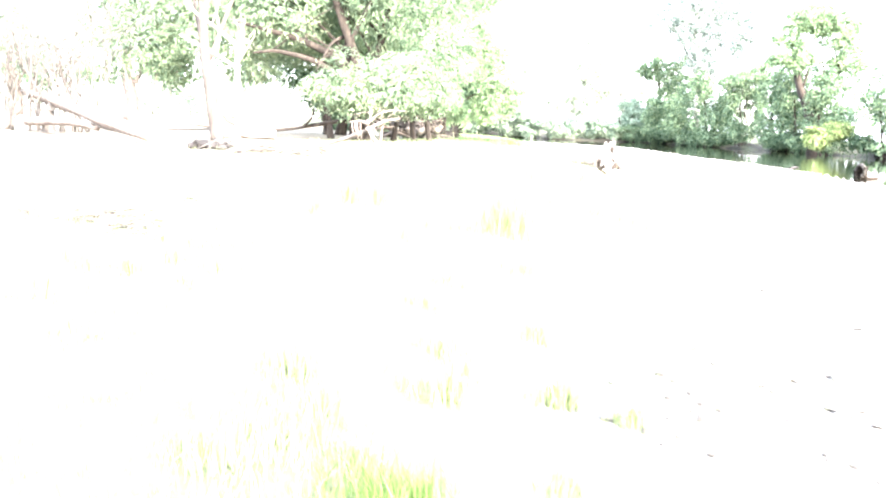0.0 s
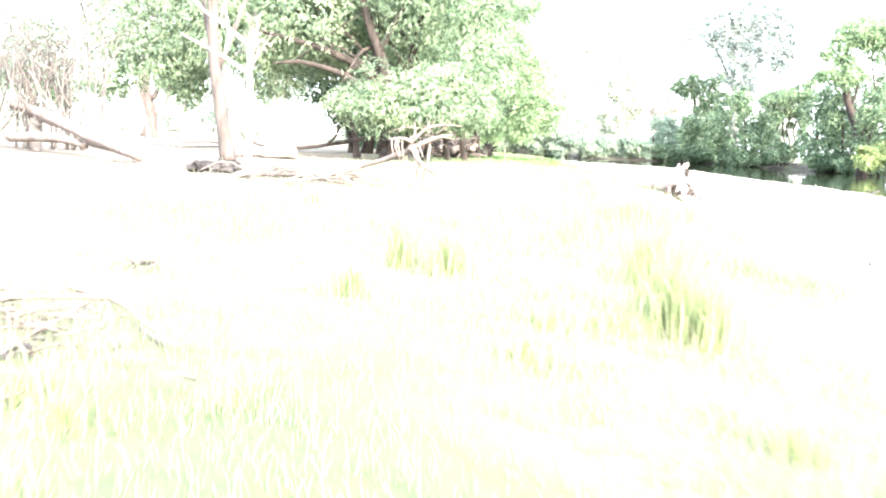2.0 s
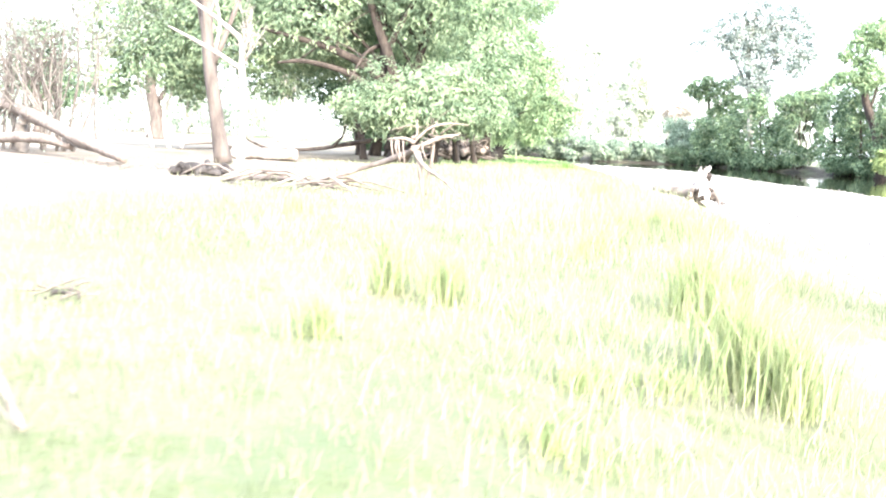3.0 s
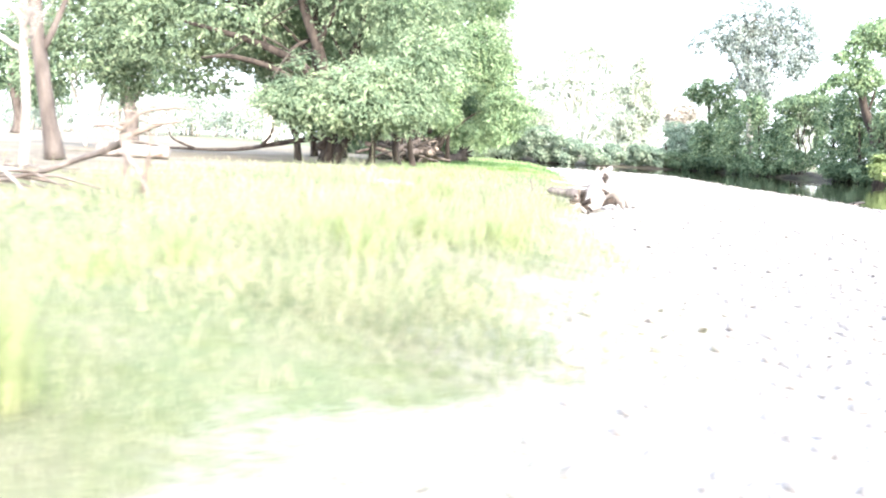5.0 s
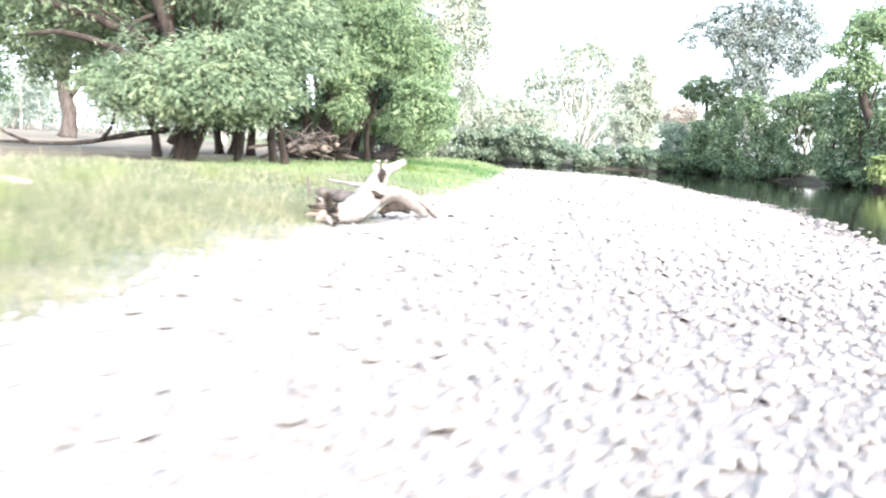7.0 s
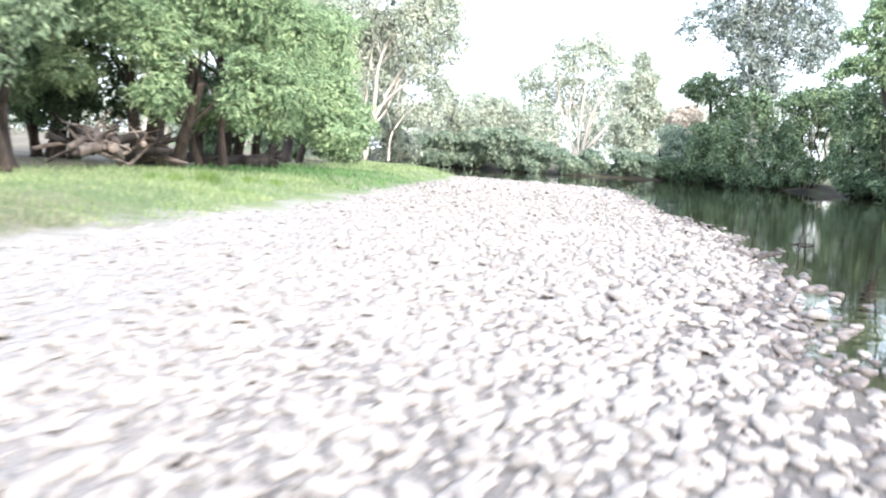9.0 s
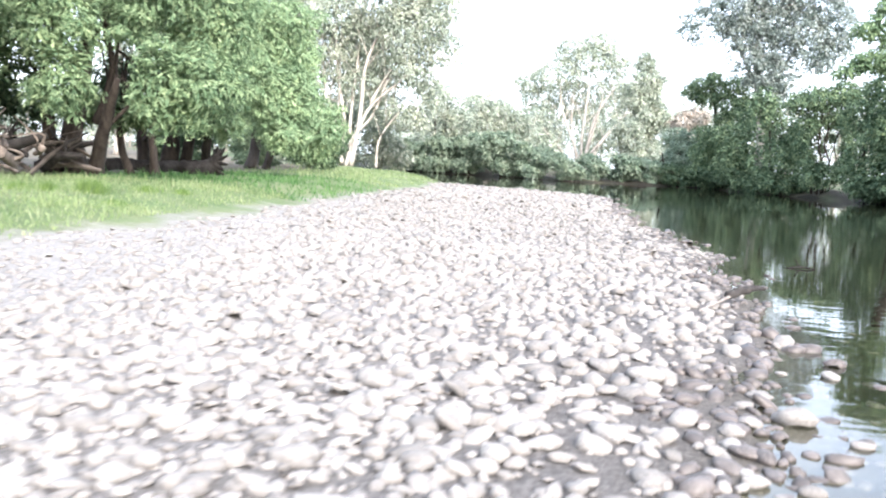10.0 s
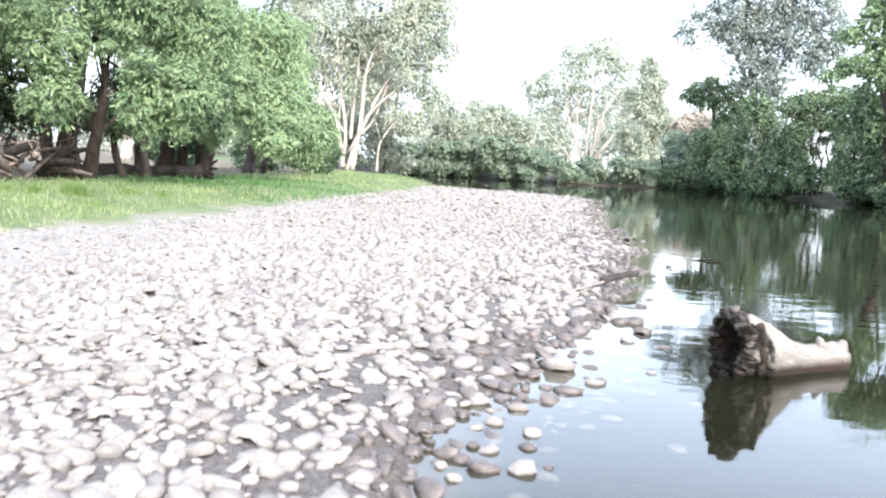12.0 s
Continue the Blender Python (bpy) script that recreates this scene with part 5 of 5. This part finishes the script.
wood("upright_stick", (3.6, 29.6), [([(0, 0, -0.03), (-0.03, 0, 0.2), (-0.08, 0.02, 0.42)], [0.035, 0.03, 0.02]), ([(0.1, -0.1, 0.03), (0.5, -0.2, 0.05), (0.9, -0.25, 0.04)], [0.025, 0.025, 0.012])], M_LOG, 346, "dark broken stick standing in the grass", "stick", 8, 0.08)
# weathered stump standing in the shallows: a hollow butt with a tapering arm
def ring_skin(axis, rings, sides, rng, rough):
    """Rings (centre, radius, height factor) across one axis, skinned in order."""
    d = np.array([*axis, 0.0]) / math.hypot(*axis)
    u, v = np.array([-d[1], d[0], 0.0]), np.array([0, 0, 1.0])
    a = np.arange(sides) * 2 * math.pi / sides
    lump = rng.normal(0, rough, sides)
    jag = rng.normal(0, rough, sides)
    vs = []
    for c, r, tall in rings:
        rr = r * (1 + lump + rng.normal(0, rough * 0.5, sides))
        vs.append(np.array(c) + rr[:, None] * (np.cos(a)[:, None] * u + tall * np.sin(a)[:, None] * v) + d * (jag * r * 0.9)[:, None])
    n = len(rings)
    i, j = np.meshgrid(np.arange(n - 1), np.arange(sides), indexing="ij")
    j2 = (j + 1) % sides
    return np.concatenate(vs), np.stack([i * sides + j, i * sides + j2, (i + 1) * sides + j2, (i + 1) * sides + j], -1).reshape(-1, 4)


def river_stump():
    rng = np.random.default_rng(77)
    at = (16.02, 34.5)
    root = thing("river_stump", (*at, 0.0), "weathered hollow stump in the shallows with a rotten dark end", "stump")
    axis = (0.83, 0.55)
    along = lambda s, z: (axis[0] * s, axis[1] * s, z)

    def lean(v):
        """The butt rears up and overhangs towards its rotten face."""
        v = np.array(v)
        s = v[:, 0] * axis[0] + v[:, 1] * axis[1]
        w = (v[:, 2] - 0.1) * np.clip(1 - (s + 0.2) / 0.75, 0, 1)
        v[:, 1] -= 0.62 * w
        v[:, 0] -= 0.1 * w
        return v

    def skin(rings, rough, seed, steps=3):
        fine = []
        for (c0, r0, t0), (c1, r1, t1) in zip(rings, rings[1:]):
            for k in range(steps):
                f = k / steps
                fine.append((np.array(c0) * (1 - f) + np.array(c1) * f, r0 * (1 - f) + r1 * f, t0 * (1 - f) + t1 * f))
        v, f = ring_skin(axis, fine + rings[-1:], 40, np.random.default_rng(seed), rough)
        return lean(v), f

    outer = [(along(-0.16, 0.34), 0.205, 1.4), (along(-0.12, 0.33), 0.225, 1.36), (along(-0.04, 0.31), 0.225, 1.3), (along(0.06, 0.29), 0.215, 1.28), (along(0.18, 0.255), 0.205, 1.22), (along(0.32, 0.21), 0.18, 1.12), (along(0.48, 0.17), 0.15, 1.05), (along(0.68, 0.15), 0.125, 1.0), (along(0.86, 0.15), 0.125, 1.05), (along(1.02, 0.15), 0.125, 1.1), (along(1.1, 0.15), 0.1, 1.1), (along(1.11, 0.15), 0.01, 1.0)]
    part("trunk", mesh_np("trunk", *skin(outer, 0.05, 5)), M_STUMP, root)
    rim = [(along(-0.06, 0.31), 0.21, 1.3), (along(-0.12, 0.33), 0.228, 1.36), (along(-0.19, 0.345), 0.212, 1.4), (along(-0.22, 0.345), 0.17, 1.4), (along(-0.14, 0.34), 0.15, 1.35)]
    part("rim", mesh_np("rim", *skin(rim, 0.09, 6)), M_RIM, root, "crumbling grey and black rim")
    inner = [(along(-0.2, 0.345), 0.165, 1.38), (along(-0.12, 0.33), 0.15, 1.3), (along(0.0, 0.3), 0.13, 1.2), (along(0.1, 0.27), 0.01, 1.0)]
    hollow = part("hollow", mesh_np("hollow", *skin(inner, 0.08, 7)), M_ROT, root, "dark rotten hollow heart")
    for k in range(34):
        a = k * 2 * math.pi / 34 + rng.uniform(-0.1, 0.1)
        r = rng.uniform(0.15, 0.225)
        c = np.array(along(-0.17, 0.345)) + r * np.array([-0.55 * math.cos(a), 0.83 * math.cos(a), 1.4 * math.sin(a)])
        step = np.array([-0.83, -0.55, 0]) * rng.uniform(0.03, 0.09) + np.array([0, 0, rng.uniform(-0.02, 0.05)])
        line = lean(np.array([c - step * 1.4, c - step * 0.4, c + step * 0.5, c + step * 0.9]))
        part("splinter", mesh_np("splinter", *tube(line, [0.02, 0.034, 0.026, 0.008], 7, rng, 0.4)), M_RIM if k % 3 else M_ROT, hollow)
    for k in range(3):
        s0 = -0.1 + 0.09 * k
        line = lean(np.array([along(s0, 0.56 - 0.1 * k), along(s0 + 0.06, 0.4 - 0.06 * k), along(s0 + 0.08, 0.22), along(s0 + 0.06, 0.1)]) + np.array([0.12, -0.18, 0]) * (1 - 0.12 * k))
        part("bark_ridge", mesh_np("bark_ridge", *tube(curve_points(line, 12, rng, 0.012), [0.03, 0.045, 0.04, 0.02], 8, rng, 0.3)), (M_ROT, M_RIM, M_STUMP)[k], root)
    part("knob", mesh_np("knob", *tube(curve_points([along(0.78, 0.15), along(0.84, 0.24), along(0.82, 0.33)], 9, rng, 0.01), [0.09, 0.06, 0.02], 10, rng, 0.15)), M_STUMP, root)
    part("knob", mesh_np("knob", *tube(curve_points([along(0.95, 0.17), along(1.06, 0.24), along(1.13, 0.3)], 8, rng, 0.01), [0.09, 0.065, 0.025], 10, rng, 0.15)), M_STUMP, root)


river_stump()

# dead pale tree beside the brown trunk
rng_d = np.random.default_rng(17)
arms = [([(0, 0, 0), (0.05, 0, 1.0), (0.0, 0, 1.95)], [0.085, 0.066, 0.06]),
        ([(0.0, 0, 1.9), (-0.5, 0, 2.2), (-1.44, 0.1, 2.68)], [0.05, 0.042, 0.018]),
        ([(0.0, 0, 1.92), (-0.03, 0, 2.42), (-0.2, 0, 2.6), (-0.64, 0.1, 2.9), (-1.13, 0.1, 3.25), (-1.6, 0.2, 4.0)], [0.055, 0.05, 0.048, 0.04, 0.032, 0.015]),
        ([(-0.5, 0, 2.2), (-0.43, 0, 2.75), (-0.52, 0, 3.3), (-0.5, 0, 4.3)], [0.034, 0.03, 0.026, 0.012]),
        ([(-0.64, 0.1, 2.9), (-0.5, 0.1, 3.4), (-0.6, 0.2, 4.1)], [0.03, 0.024, 0.012])]
for _ in range(9):
    s = (rng_d.uniform(-0.05, 0.06), rng_d.uniform(-.05, .05), rng_d.uniform(1.7, 2.4))
    arms += twig_arms(rng_d, s, (rng_d.uniform(0.0, 0.7), rng_d.uniform(-0.4, 0.4), 1.0), rng_d.uniform(0.4, 0.75), 0.017, 2)
wood("dead_tree", (-5.17, 21.8), arms, M_DRIFT, 303, "bleached dead sapling with forked bare branches", "tree", 10, 0.06)
tree("brown_tree", (-6.6, 25.6), [([(0, 0, 0), (-0.22, 0, 1.4), (-0.42, 0, 3.5), (-0.2, 0, 7.5)], 0.15, 0.08)], [(-7.2, 25.6, 8.2, 1.8, 1.8, 1.2), (-5.8, 25.8, 9.0, 1.8, 1.8, 1.3), (-6.5, 25, 10.0, 1.6, 1.6, 1.2)], M_BARK_BROWN, M_WILLOW, 9000, 0.16, 0.06, 31, "slender brown-trunked tree on bare soil", limbs=6)

# fallen tree with dry brush on the bank
rng_b = np.random.default_rng(23)
arms = [([(-3.4, 4.0, 1.2), (-1.2, 1.6, 0.85), (0.9, -0.8, 0.45), (2.8, -3.0, 0.12)], [0.13, 0.15, 0.13, 0.07], M_TWIG), ([(-2.6, 2.4, 0.3), (-0.7, 0.6, 0.38), (0.6, -0.4, 0.24)], [0.13, 0.12, 0.07], M_TWIG), ([(-1.9, 2.2, 0.0), (-1.85, 2.2, 0.5), (-1.7, 2.1, 0.95)], [0.2, 0.15, 0.1]), ([(0.4, -0.3, 0.4), (1.0, -0.6, 0.25), (2.2, -1.6, 0.1)], [0.07, 0.06, 0.03])]
for _ in range(30):
    s = (rng_b.uniform(-3.6, -0.6), rng_b.uniform(1.0, 3.6), rng_b.uniform(0.6, 1.1))
    arms += twig_arms(rng_b, s, (rng_b.uniform(-0.6, 0.5), rng_b.uniform(-0.4, 0.4), 1.0), rng_b.uniform(1.1, 2.0), 0.026, 2)
wood("fallen_tree", (-9.9, 24.1), arms, M_BRUSH, 304, "fallen dead tree with bare tan brushwood", "fallen tree", 10, 0.12)

rng_b = np.random.default_rng(37)
spot = np.array([-12.9, 28.4, ground_z(-12.9, 28.4)])
thicket = thing("bare_thicket", spot, "tall thicket of bare grey-brown stems and twigs", "thicket")
tips = []
for _ in range(34):
    x0, lean = rng_b.uniform(-3.2, 2.2), rng_b.uniform(-0.35, 0.35)
    stem, *twigs = twig_arms(rng_b, (x0, rng_b.uniform(-0.8, 0.8), -0.05), (lean, rng_b.uniform(-0.2, 0.2), 1.0), rng_b.uniform(2.2, 3.8), 0.04, 3)
    main = part("stem", mesh_np("stem", *tube(curve_points(stem[0], 7, rng_b, 0.02), stem[1], 6, rng_b, 0.1)), M_BRUSH, thicket)
    tagged(part("twig_spray", mesh_np("twig_spray", *joined([tube(curve_points(p, 5, rng_b, 0.02), r, 4, rng_b, 0.1) for p, r in twigs])), M_BRUSH, main), kind="stuff")
    tips += [p[2] for p, r in twigs]
part("foliage", mesh_np("foliage", *leaves(np.array(tips), 12000, (0.35, 0.35, 0.35), 0.09, 0.035, rng_b), smooth=False), M_GUM, thicket, "sparse grey-green leaves")
rng_b = np.random.default_rng(43)
clump = [([(-0.5, 0, 0.06), (-0.1, 0.05, 0.12), (0.4, -0.05, 0.05)], [0.06, 0.1, 0.04])]
for _ in range(9):
    p = np.array([rng_b.uniform(-0.5, 0.4), rng_b.uniform(-0.1, 0.1), 0.1])
    q = p + rng_b.normal(0, 0.22, 3) * (1, 0.7, 0.4)
    q[2] = max(q[2], 0.04)
    clump.append(([p, (p + q) / 2 + (0, 0, rng_b.uniform(0, 0.1)), q], [0.05, 0.035, 0.012]))
wood("root_clump", (-5.15, 19.4), clump, M_OLD, 347, "dark clump of dead roots on bare soil", "roots", 10, 0.25)
pile = [([(-1.2, 0.7, 0.05), (-0.2, 0.1, 0.16), (0.9, -0.5, 0.06)], [0.03, 0.035, 0.014])]
for _ in range(13):
    p = np.array([rng_b.uniform(-1.5, 1.2), 0, 0.05])
    p[1] = -0.6 * p[0] + rng_b.uniform(-0.35, 0.35)
    a = rng_b.uniform(-0.9, 0.5)
    d = np.array([math.cos(a), math.sin(a), 0]) * rng_b.uniform(0.3, 0.75)
    pile.append(([p - d, p + (0, 0, rng_b.uniform(0.08, 0.24)), p + d], [0.01, 0.02, 0.008], (M_TWIG, M_LOG, M_DRIFT)[len(pile) % 3]))
wood("brush_pile", (-3.2, 17.3), pile, M_LOG, 348, "low pile of dead brushwood lying on the bank", "brushwood", 7, 0.08)
# long thin log and its tangle nearer the walk
arms = [([(-2.2, 1.0, 0.06), (-1.24, 0.6, 0.12), (-0.6, 0.5, 0.32), (0.0, 0.3, 0.55), (0.15, 0.1, 0.66)], [0.02, 0.026, 0.036, 0.05, 0.05], M_LOG),
        ([(0.1, 0.1, 0.6), (0.32, 0.2, 0.72), (0.56, 0.25, 0.82), (0.75, 0.3, 0.86)], [0.045, 0.038, 0.03, 0.014]),
        ([(0.12, 0.1, 0.7), (0.32, 0.15, 0.92), (0.56, 0.4, 1.0), (0.85, 0.5, 1.0)], [0.024, 0.02, 0.015, 0.006]),
        ([(0.15, 0.1, 0.72), (-0.02, 0.15, 0.78), (-0.25, 0.2, 0.76)], [0.04, 0.03, 0.014]),
        ([(0.1, 0.1, 0.78), (0.16, 0.15, 0.86), (0.13, 0.2, 1.06)], [0.025, 0.02, 0.008]),
        ([(0.15, 0.1, 0.62), (0.3, -0.1, 0.42), (0.55, -0.4, 0.28), (0.85, -0.8, 0.04)], [0.035, 0.03, 0.022, 0.01]),
        ([(0.2, 0.1, 0.6), (0.24, -0.05, 0.35), (0.3, -0.15, 0.02)], [0.045, 0.035, 0.02]),
        ([(0.3, 0.3, 0.0), (0.36, 0.3, 0.4), (0.4, 0.25, 0.74)], [0.035, 0.03, 0.018])]
rng_b = np.random.default_rng(29)
for q in range(6):
    x0 = rng_b.uniform(-0.2, 0.25)
    arms.append(([(x0, 0.15, 0.74), (x0 + 0.03, 0.02, 0.62), (x0 + 0.07 + rng_b.uniform(-.03, .03), -0.04, rng_b.uniform(0.42, 0.55))], [0.016, 0.012, 0.005]))
for _ in range(7):
    arms += twig_arms(rng_b, (rng_b.uniform(0.2, 0.6), rng_b.uniform(0, 0.4), rng_b.uniform(0.7, 0.95)), (rng_b.uniform(-0.6, 0.6), rng_b.uniform(-0.5, 0.5), rng_b.uniform(-0.2, 0.4)), rng_b.uniform(0.25, 0.4), 0.01, 1)
wood("fallen_branch", (-1.7, 17.3), arms, M_TWIG, 305, "long fallen dead branch with bare forks in the grass", "branch", 8, 0.05)

# tangle of dead logs under the willows
rng_b = np.random.default_rng(31)
for k in range(20):
    cx, cy = rng_b.uniform(-3.5, -0.5), rng_b.uniform(49.0, 53.4)
    a, ln, r = rng_b.uniform(-0.8, 1.1) + (1.3 if k % 3 == 0 else 0), rng_b.uniform(1.4, 2.8), rng_b.uniform(0.05, 0.16)
    zz = rng_b.uniform(0.0, 0.75)
    rise = rng_b.uniform(-0.3, 0.55)
    d = np.array([math.cos(a), math.sin(a) * 0.6, rise]) * ln / 2
    bend = rng_b.normal(0, 0.18, 3)
    low = max(0.0, r - (zz + r - abs(d[2])))
    arms = [([-d + (0, 0, zz + r + low), bend * 0.7 + (0, 0, zz + r + low + 0.1), d + (0, 0, zz + r + low)], [r * 1.15, r, r * 0.5])]
    for q in range(2):
        f = rng_b.uniform(-0.6, 0.6)
        arms.append(([d * f + (0, 0, zz + r + low + 0.05), d * f + (rng_b.uniform(-.4, .4), rng_b.uniform(-.4, .2), zz + r + low + rng_b.uniform(0.2, 0.45)), d * f + (rng_b.uniform(-.8, .8), rng_b.uniform(-.6, .3), zz + r + low + rng_b.uniform(0.3, 0.9))], [r * 0.55, r * 0.35, r * 0.12]))
    wood("dead_log", (cx, cy), arms, M_TWIG if k % 4 == 0 else M_OLD if k % 3 == 1 else M_LOG, 320 + k, "weathered dead log in a tangled pile under willows" if k % 4 else "bleached dead log in a tangled pile under willows", "log", 10, 0.18)
arms = [([(-2.6, -2.3, 0.14), (-2.0, -1.9, 0.2), (-1.4, -1.2, 0.27), (-0.9, -0.9, 0.24), (-0.3, -0.1, 0.3), (0.3, 0.2, 0.22), (0.9, 0.95, 0.3), (1.4, 1.2, 0.27), (1.9, 1.75, 0.32)], [0.1, 0.17, 0.14, 0.2, 0.16, 0.2, 0.17, 0.24, 0.26]), ([(-1.4, -1.3, 0.3), (-1.5, -1.6, 0.52), (-1.3, -1.9, 0.66)], [0.08, 0.05, 0.02]), ([(0.4, 0.1, 0.28), (0.6, -0.3, 0.4), (0.5, -0.7, 0.3)], [0.08, 0.06, 0.02])]
rng_b = np.random.default_rng(61)
for q in range(14):
    a = q * 2 * math.pi / 14
    out = np.array([-0.7 * math.cos(a), 0.7 * math.cos(a), math.sin(a)])
    foot = np.array([1.85, 1.7, 0.42])
    tip = foot + np.array([0.25, 0.22, 0]) + out * rng_b.uniform(0.45, 0.8)
    tip[2] = max(tip[2], 0.04)
    arms.append(([foot + out * 0.12, foot + np.array([0.16, 0.14, 0.03]) + out * 0.3, tip], [0.13, 0.09, 0.03]))
wood("long_log", (-1.6, 58.2), arms, M_OLD, 340, "long dark fallen log with a root plate beside the grass", "log", 14, 0.25, "root")
wood("low_limb", (-5.2, 42.8), [([(0.6, 0, 1.0), (-0.8, 0, 0.75), (-3.0, 0.2, 0.35), (-6.0, 0.5, 0.28), (-8.8, 0.9, 0.1)], [0.12, 0.1, 0.07, 0.045, 0.015]), ([(-1.8, 0, 0.5), (-1.3, -0.2, 1.0), (-1.2, -0.2, 1.5)], [0.07, 0.06, 0.03]), ([(-4.6, 0.4, 0.3), (-5.4, 0.1, 0.65), (-5.6, 0, 1.1)], [0.06, 0.04, 0.02]), ([(-6, 0.6, 0.25), (-7, 0.2, 0.4), (-8.2, 0.1, 0.3)], [0.06, 0.04, 0.02])],
     M_BARK_DARK, 341, "long dark fallen willow limb lying along the ground", "branch", 10, 0.1)
wood("grass_log", (0.5, 24.6), [([(-0.55, -0.15, 0.06), (0, 0, 0.08), (0.6, 0.1, 0.05)], [0.06, 0.07, 0.045])], M_DRIFT, 342, "pale log half hidden in the grass", "log", 10, 0.1)
wood("bank_log", (-6.6, 29.6), [([(-0.9, 0, 0.16), (0, 0, 0.17), (0.85, 0.1, 0.16)], [0.16, 0.17, 0.16])], M_DRIFT, 343, "short pale sawn log on bare soil", "log", 12, 0.06)
wood("shore_stick", (15.05, 39.1), [([(-0.5, -1.1, 0.05), (-0.1, -0.3, 0.07), (0.12, 0.1, 0.12)], [0.012, 0.018, 0.03]), ([(-0.05, -0.1, 0.1), (0.25, 0.1, 0.16), (0.42, 0.25, 0.14)], [0.05, 0.04, 0.02], M_OLD)], M_DRIFT, 344, "dark driftwood stick at the water's edge", "stick", 8, 0.1)
wood("river_snag", (17.1, 43.9), [([(-0.3, 0, 0.13), (0, 0.05, 0.17), (0.25, 0, 0.14)], [0.012, 0.016, 0.008]), ([(0, 0.05, 0.16), (-0.06, 0.05, 0.24), (-0.1, 0.05, 0.28)], [0.012, 0.01, 0.006])], M_OLD, 349, "small dark snag breaking the river surface", "snag", 6, 0.05)
wood("river_branch", (19.9, 43.2), [([(-0.45, -0.1, 0.28), (0.1, 0, 0.36), (0.9, 0.1, 0.3)], [0.02, 0.03, 0.018])], M_DRIFT, 350, "pale bare branch lying in the river", "branch", 7, 0.05)
wood("grass_stick", (-2.45, 8.3), [([(-0.5, 0.55, 0.05), (0, 0.1, 0.08), (0.48, -0.55, 0.03)], [0.012, 0.017, 0.012]), ([(-0.1, 0.2, 0.07), (-0.4, -0.1, 0.12), (-0.7, -0.2, 0.08)], [0.02, 0.014, 0.008])], M_TWIG, 345, "dry stick lying in the grass", "stick", 7, 0.05)

# dark leaf and twig litter on the grass
rng_l = np.random.default_rng(55)
LITTER = [(-3.0, 8.0, 0.45, 90), (-2.75, 7.3, 0.4, 46), (-2.87, 9.85, 0.1, 14), (-3.6, 7.8, 0.4, 50), (-5.6, 20.6, 0.7, 60), (-4.6, 20.9, 0.8, 50), (-6.9, 21.2, 0.8, 50)]
litter = []
for lx, ly, spread, n in LITTER:
    for _ in range(n):
        x, y = rng_l.normal(lx, spread), rng_l.normal(ly, spread * 0.5)
        a, ln = rng_l.uniform(0, 6.28), rng_l.uniform(0.06, 0.28)
        z = ground_z(x, y) + rng_l.uniform(0.0, 0.06)
        d = np.array([math.cos(a), math.sin(a), rng_l.uniform(-0.1, 0.35)]) * ln / 2
        c = np.array([x, y, z + 0.02])
        litter.append(tube(np.array([c - d, c + rng_l.normal(0, 0.012, 3), c + d]), [0.006, 0.008, 0.004], 5, rng_l, 0.1))
litter_me = mesh_np("twig_litter", *joined(litter))
litter_me.materials.append(M_LOG)
tagged(new("twig_litter", litter_me), "dark dry twig litter scattered over the grass", "litter", kind="stuff")

# larger flakes of dark bark lying among the twigs
for k, (bx, by, ln) in enumerate([(-3.15, 7.58, 0.42), (-3.17, 7.8, 0.3), (-3.03, 7.89, 0.34), (-2.76, 7.41, 0.26), (-2.68, 7.3, 0.2), (-2.99, 8.31, 0.16), (-2.46, 7.4, 0.24), (-2.52, 7.71, 0.2), (-2.81, 9.66, 0.15), (-3.16, 8.56, 0.14), (-2.46, 7.23, 0.2)]):
    a = rng_l.uniform(-0.5, 0.5)
    d = np.array([math.cos(a), math.sin(a), 0]) * ln * 0.32
    wood("bark_piece", (bx, by), [([-d + (0, 0, 0.04), (0, 0.02, 0.07), d + (0, 0, 0.05)], [0.007, 0.015, 0.006])], M_LOG if k % 2 else M_OLD, 600 + k, "curled piece of dark bark lying in the grass", "bark", 7, 0.3)

build_cobbles()
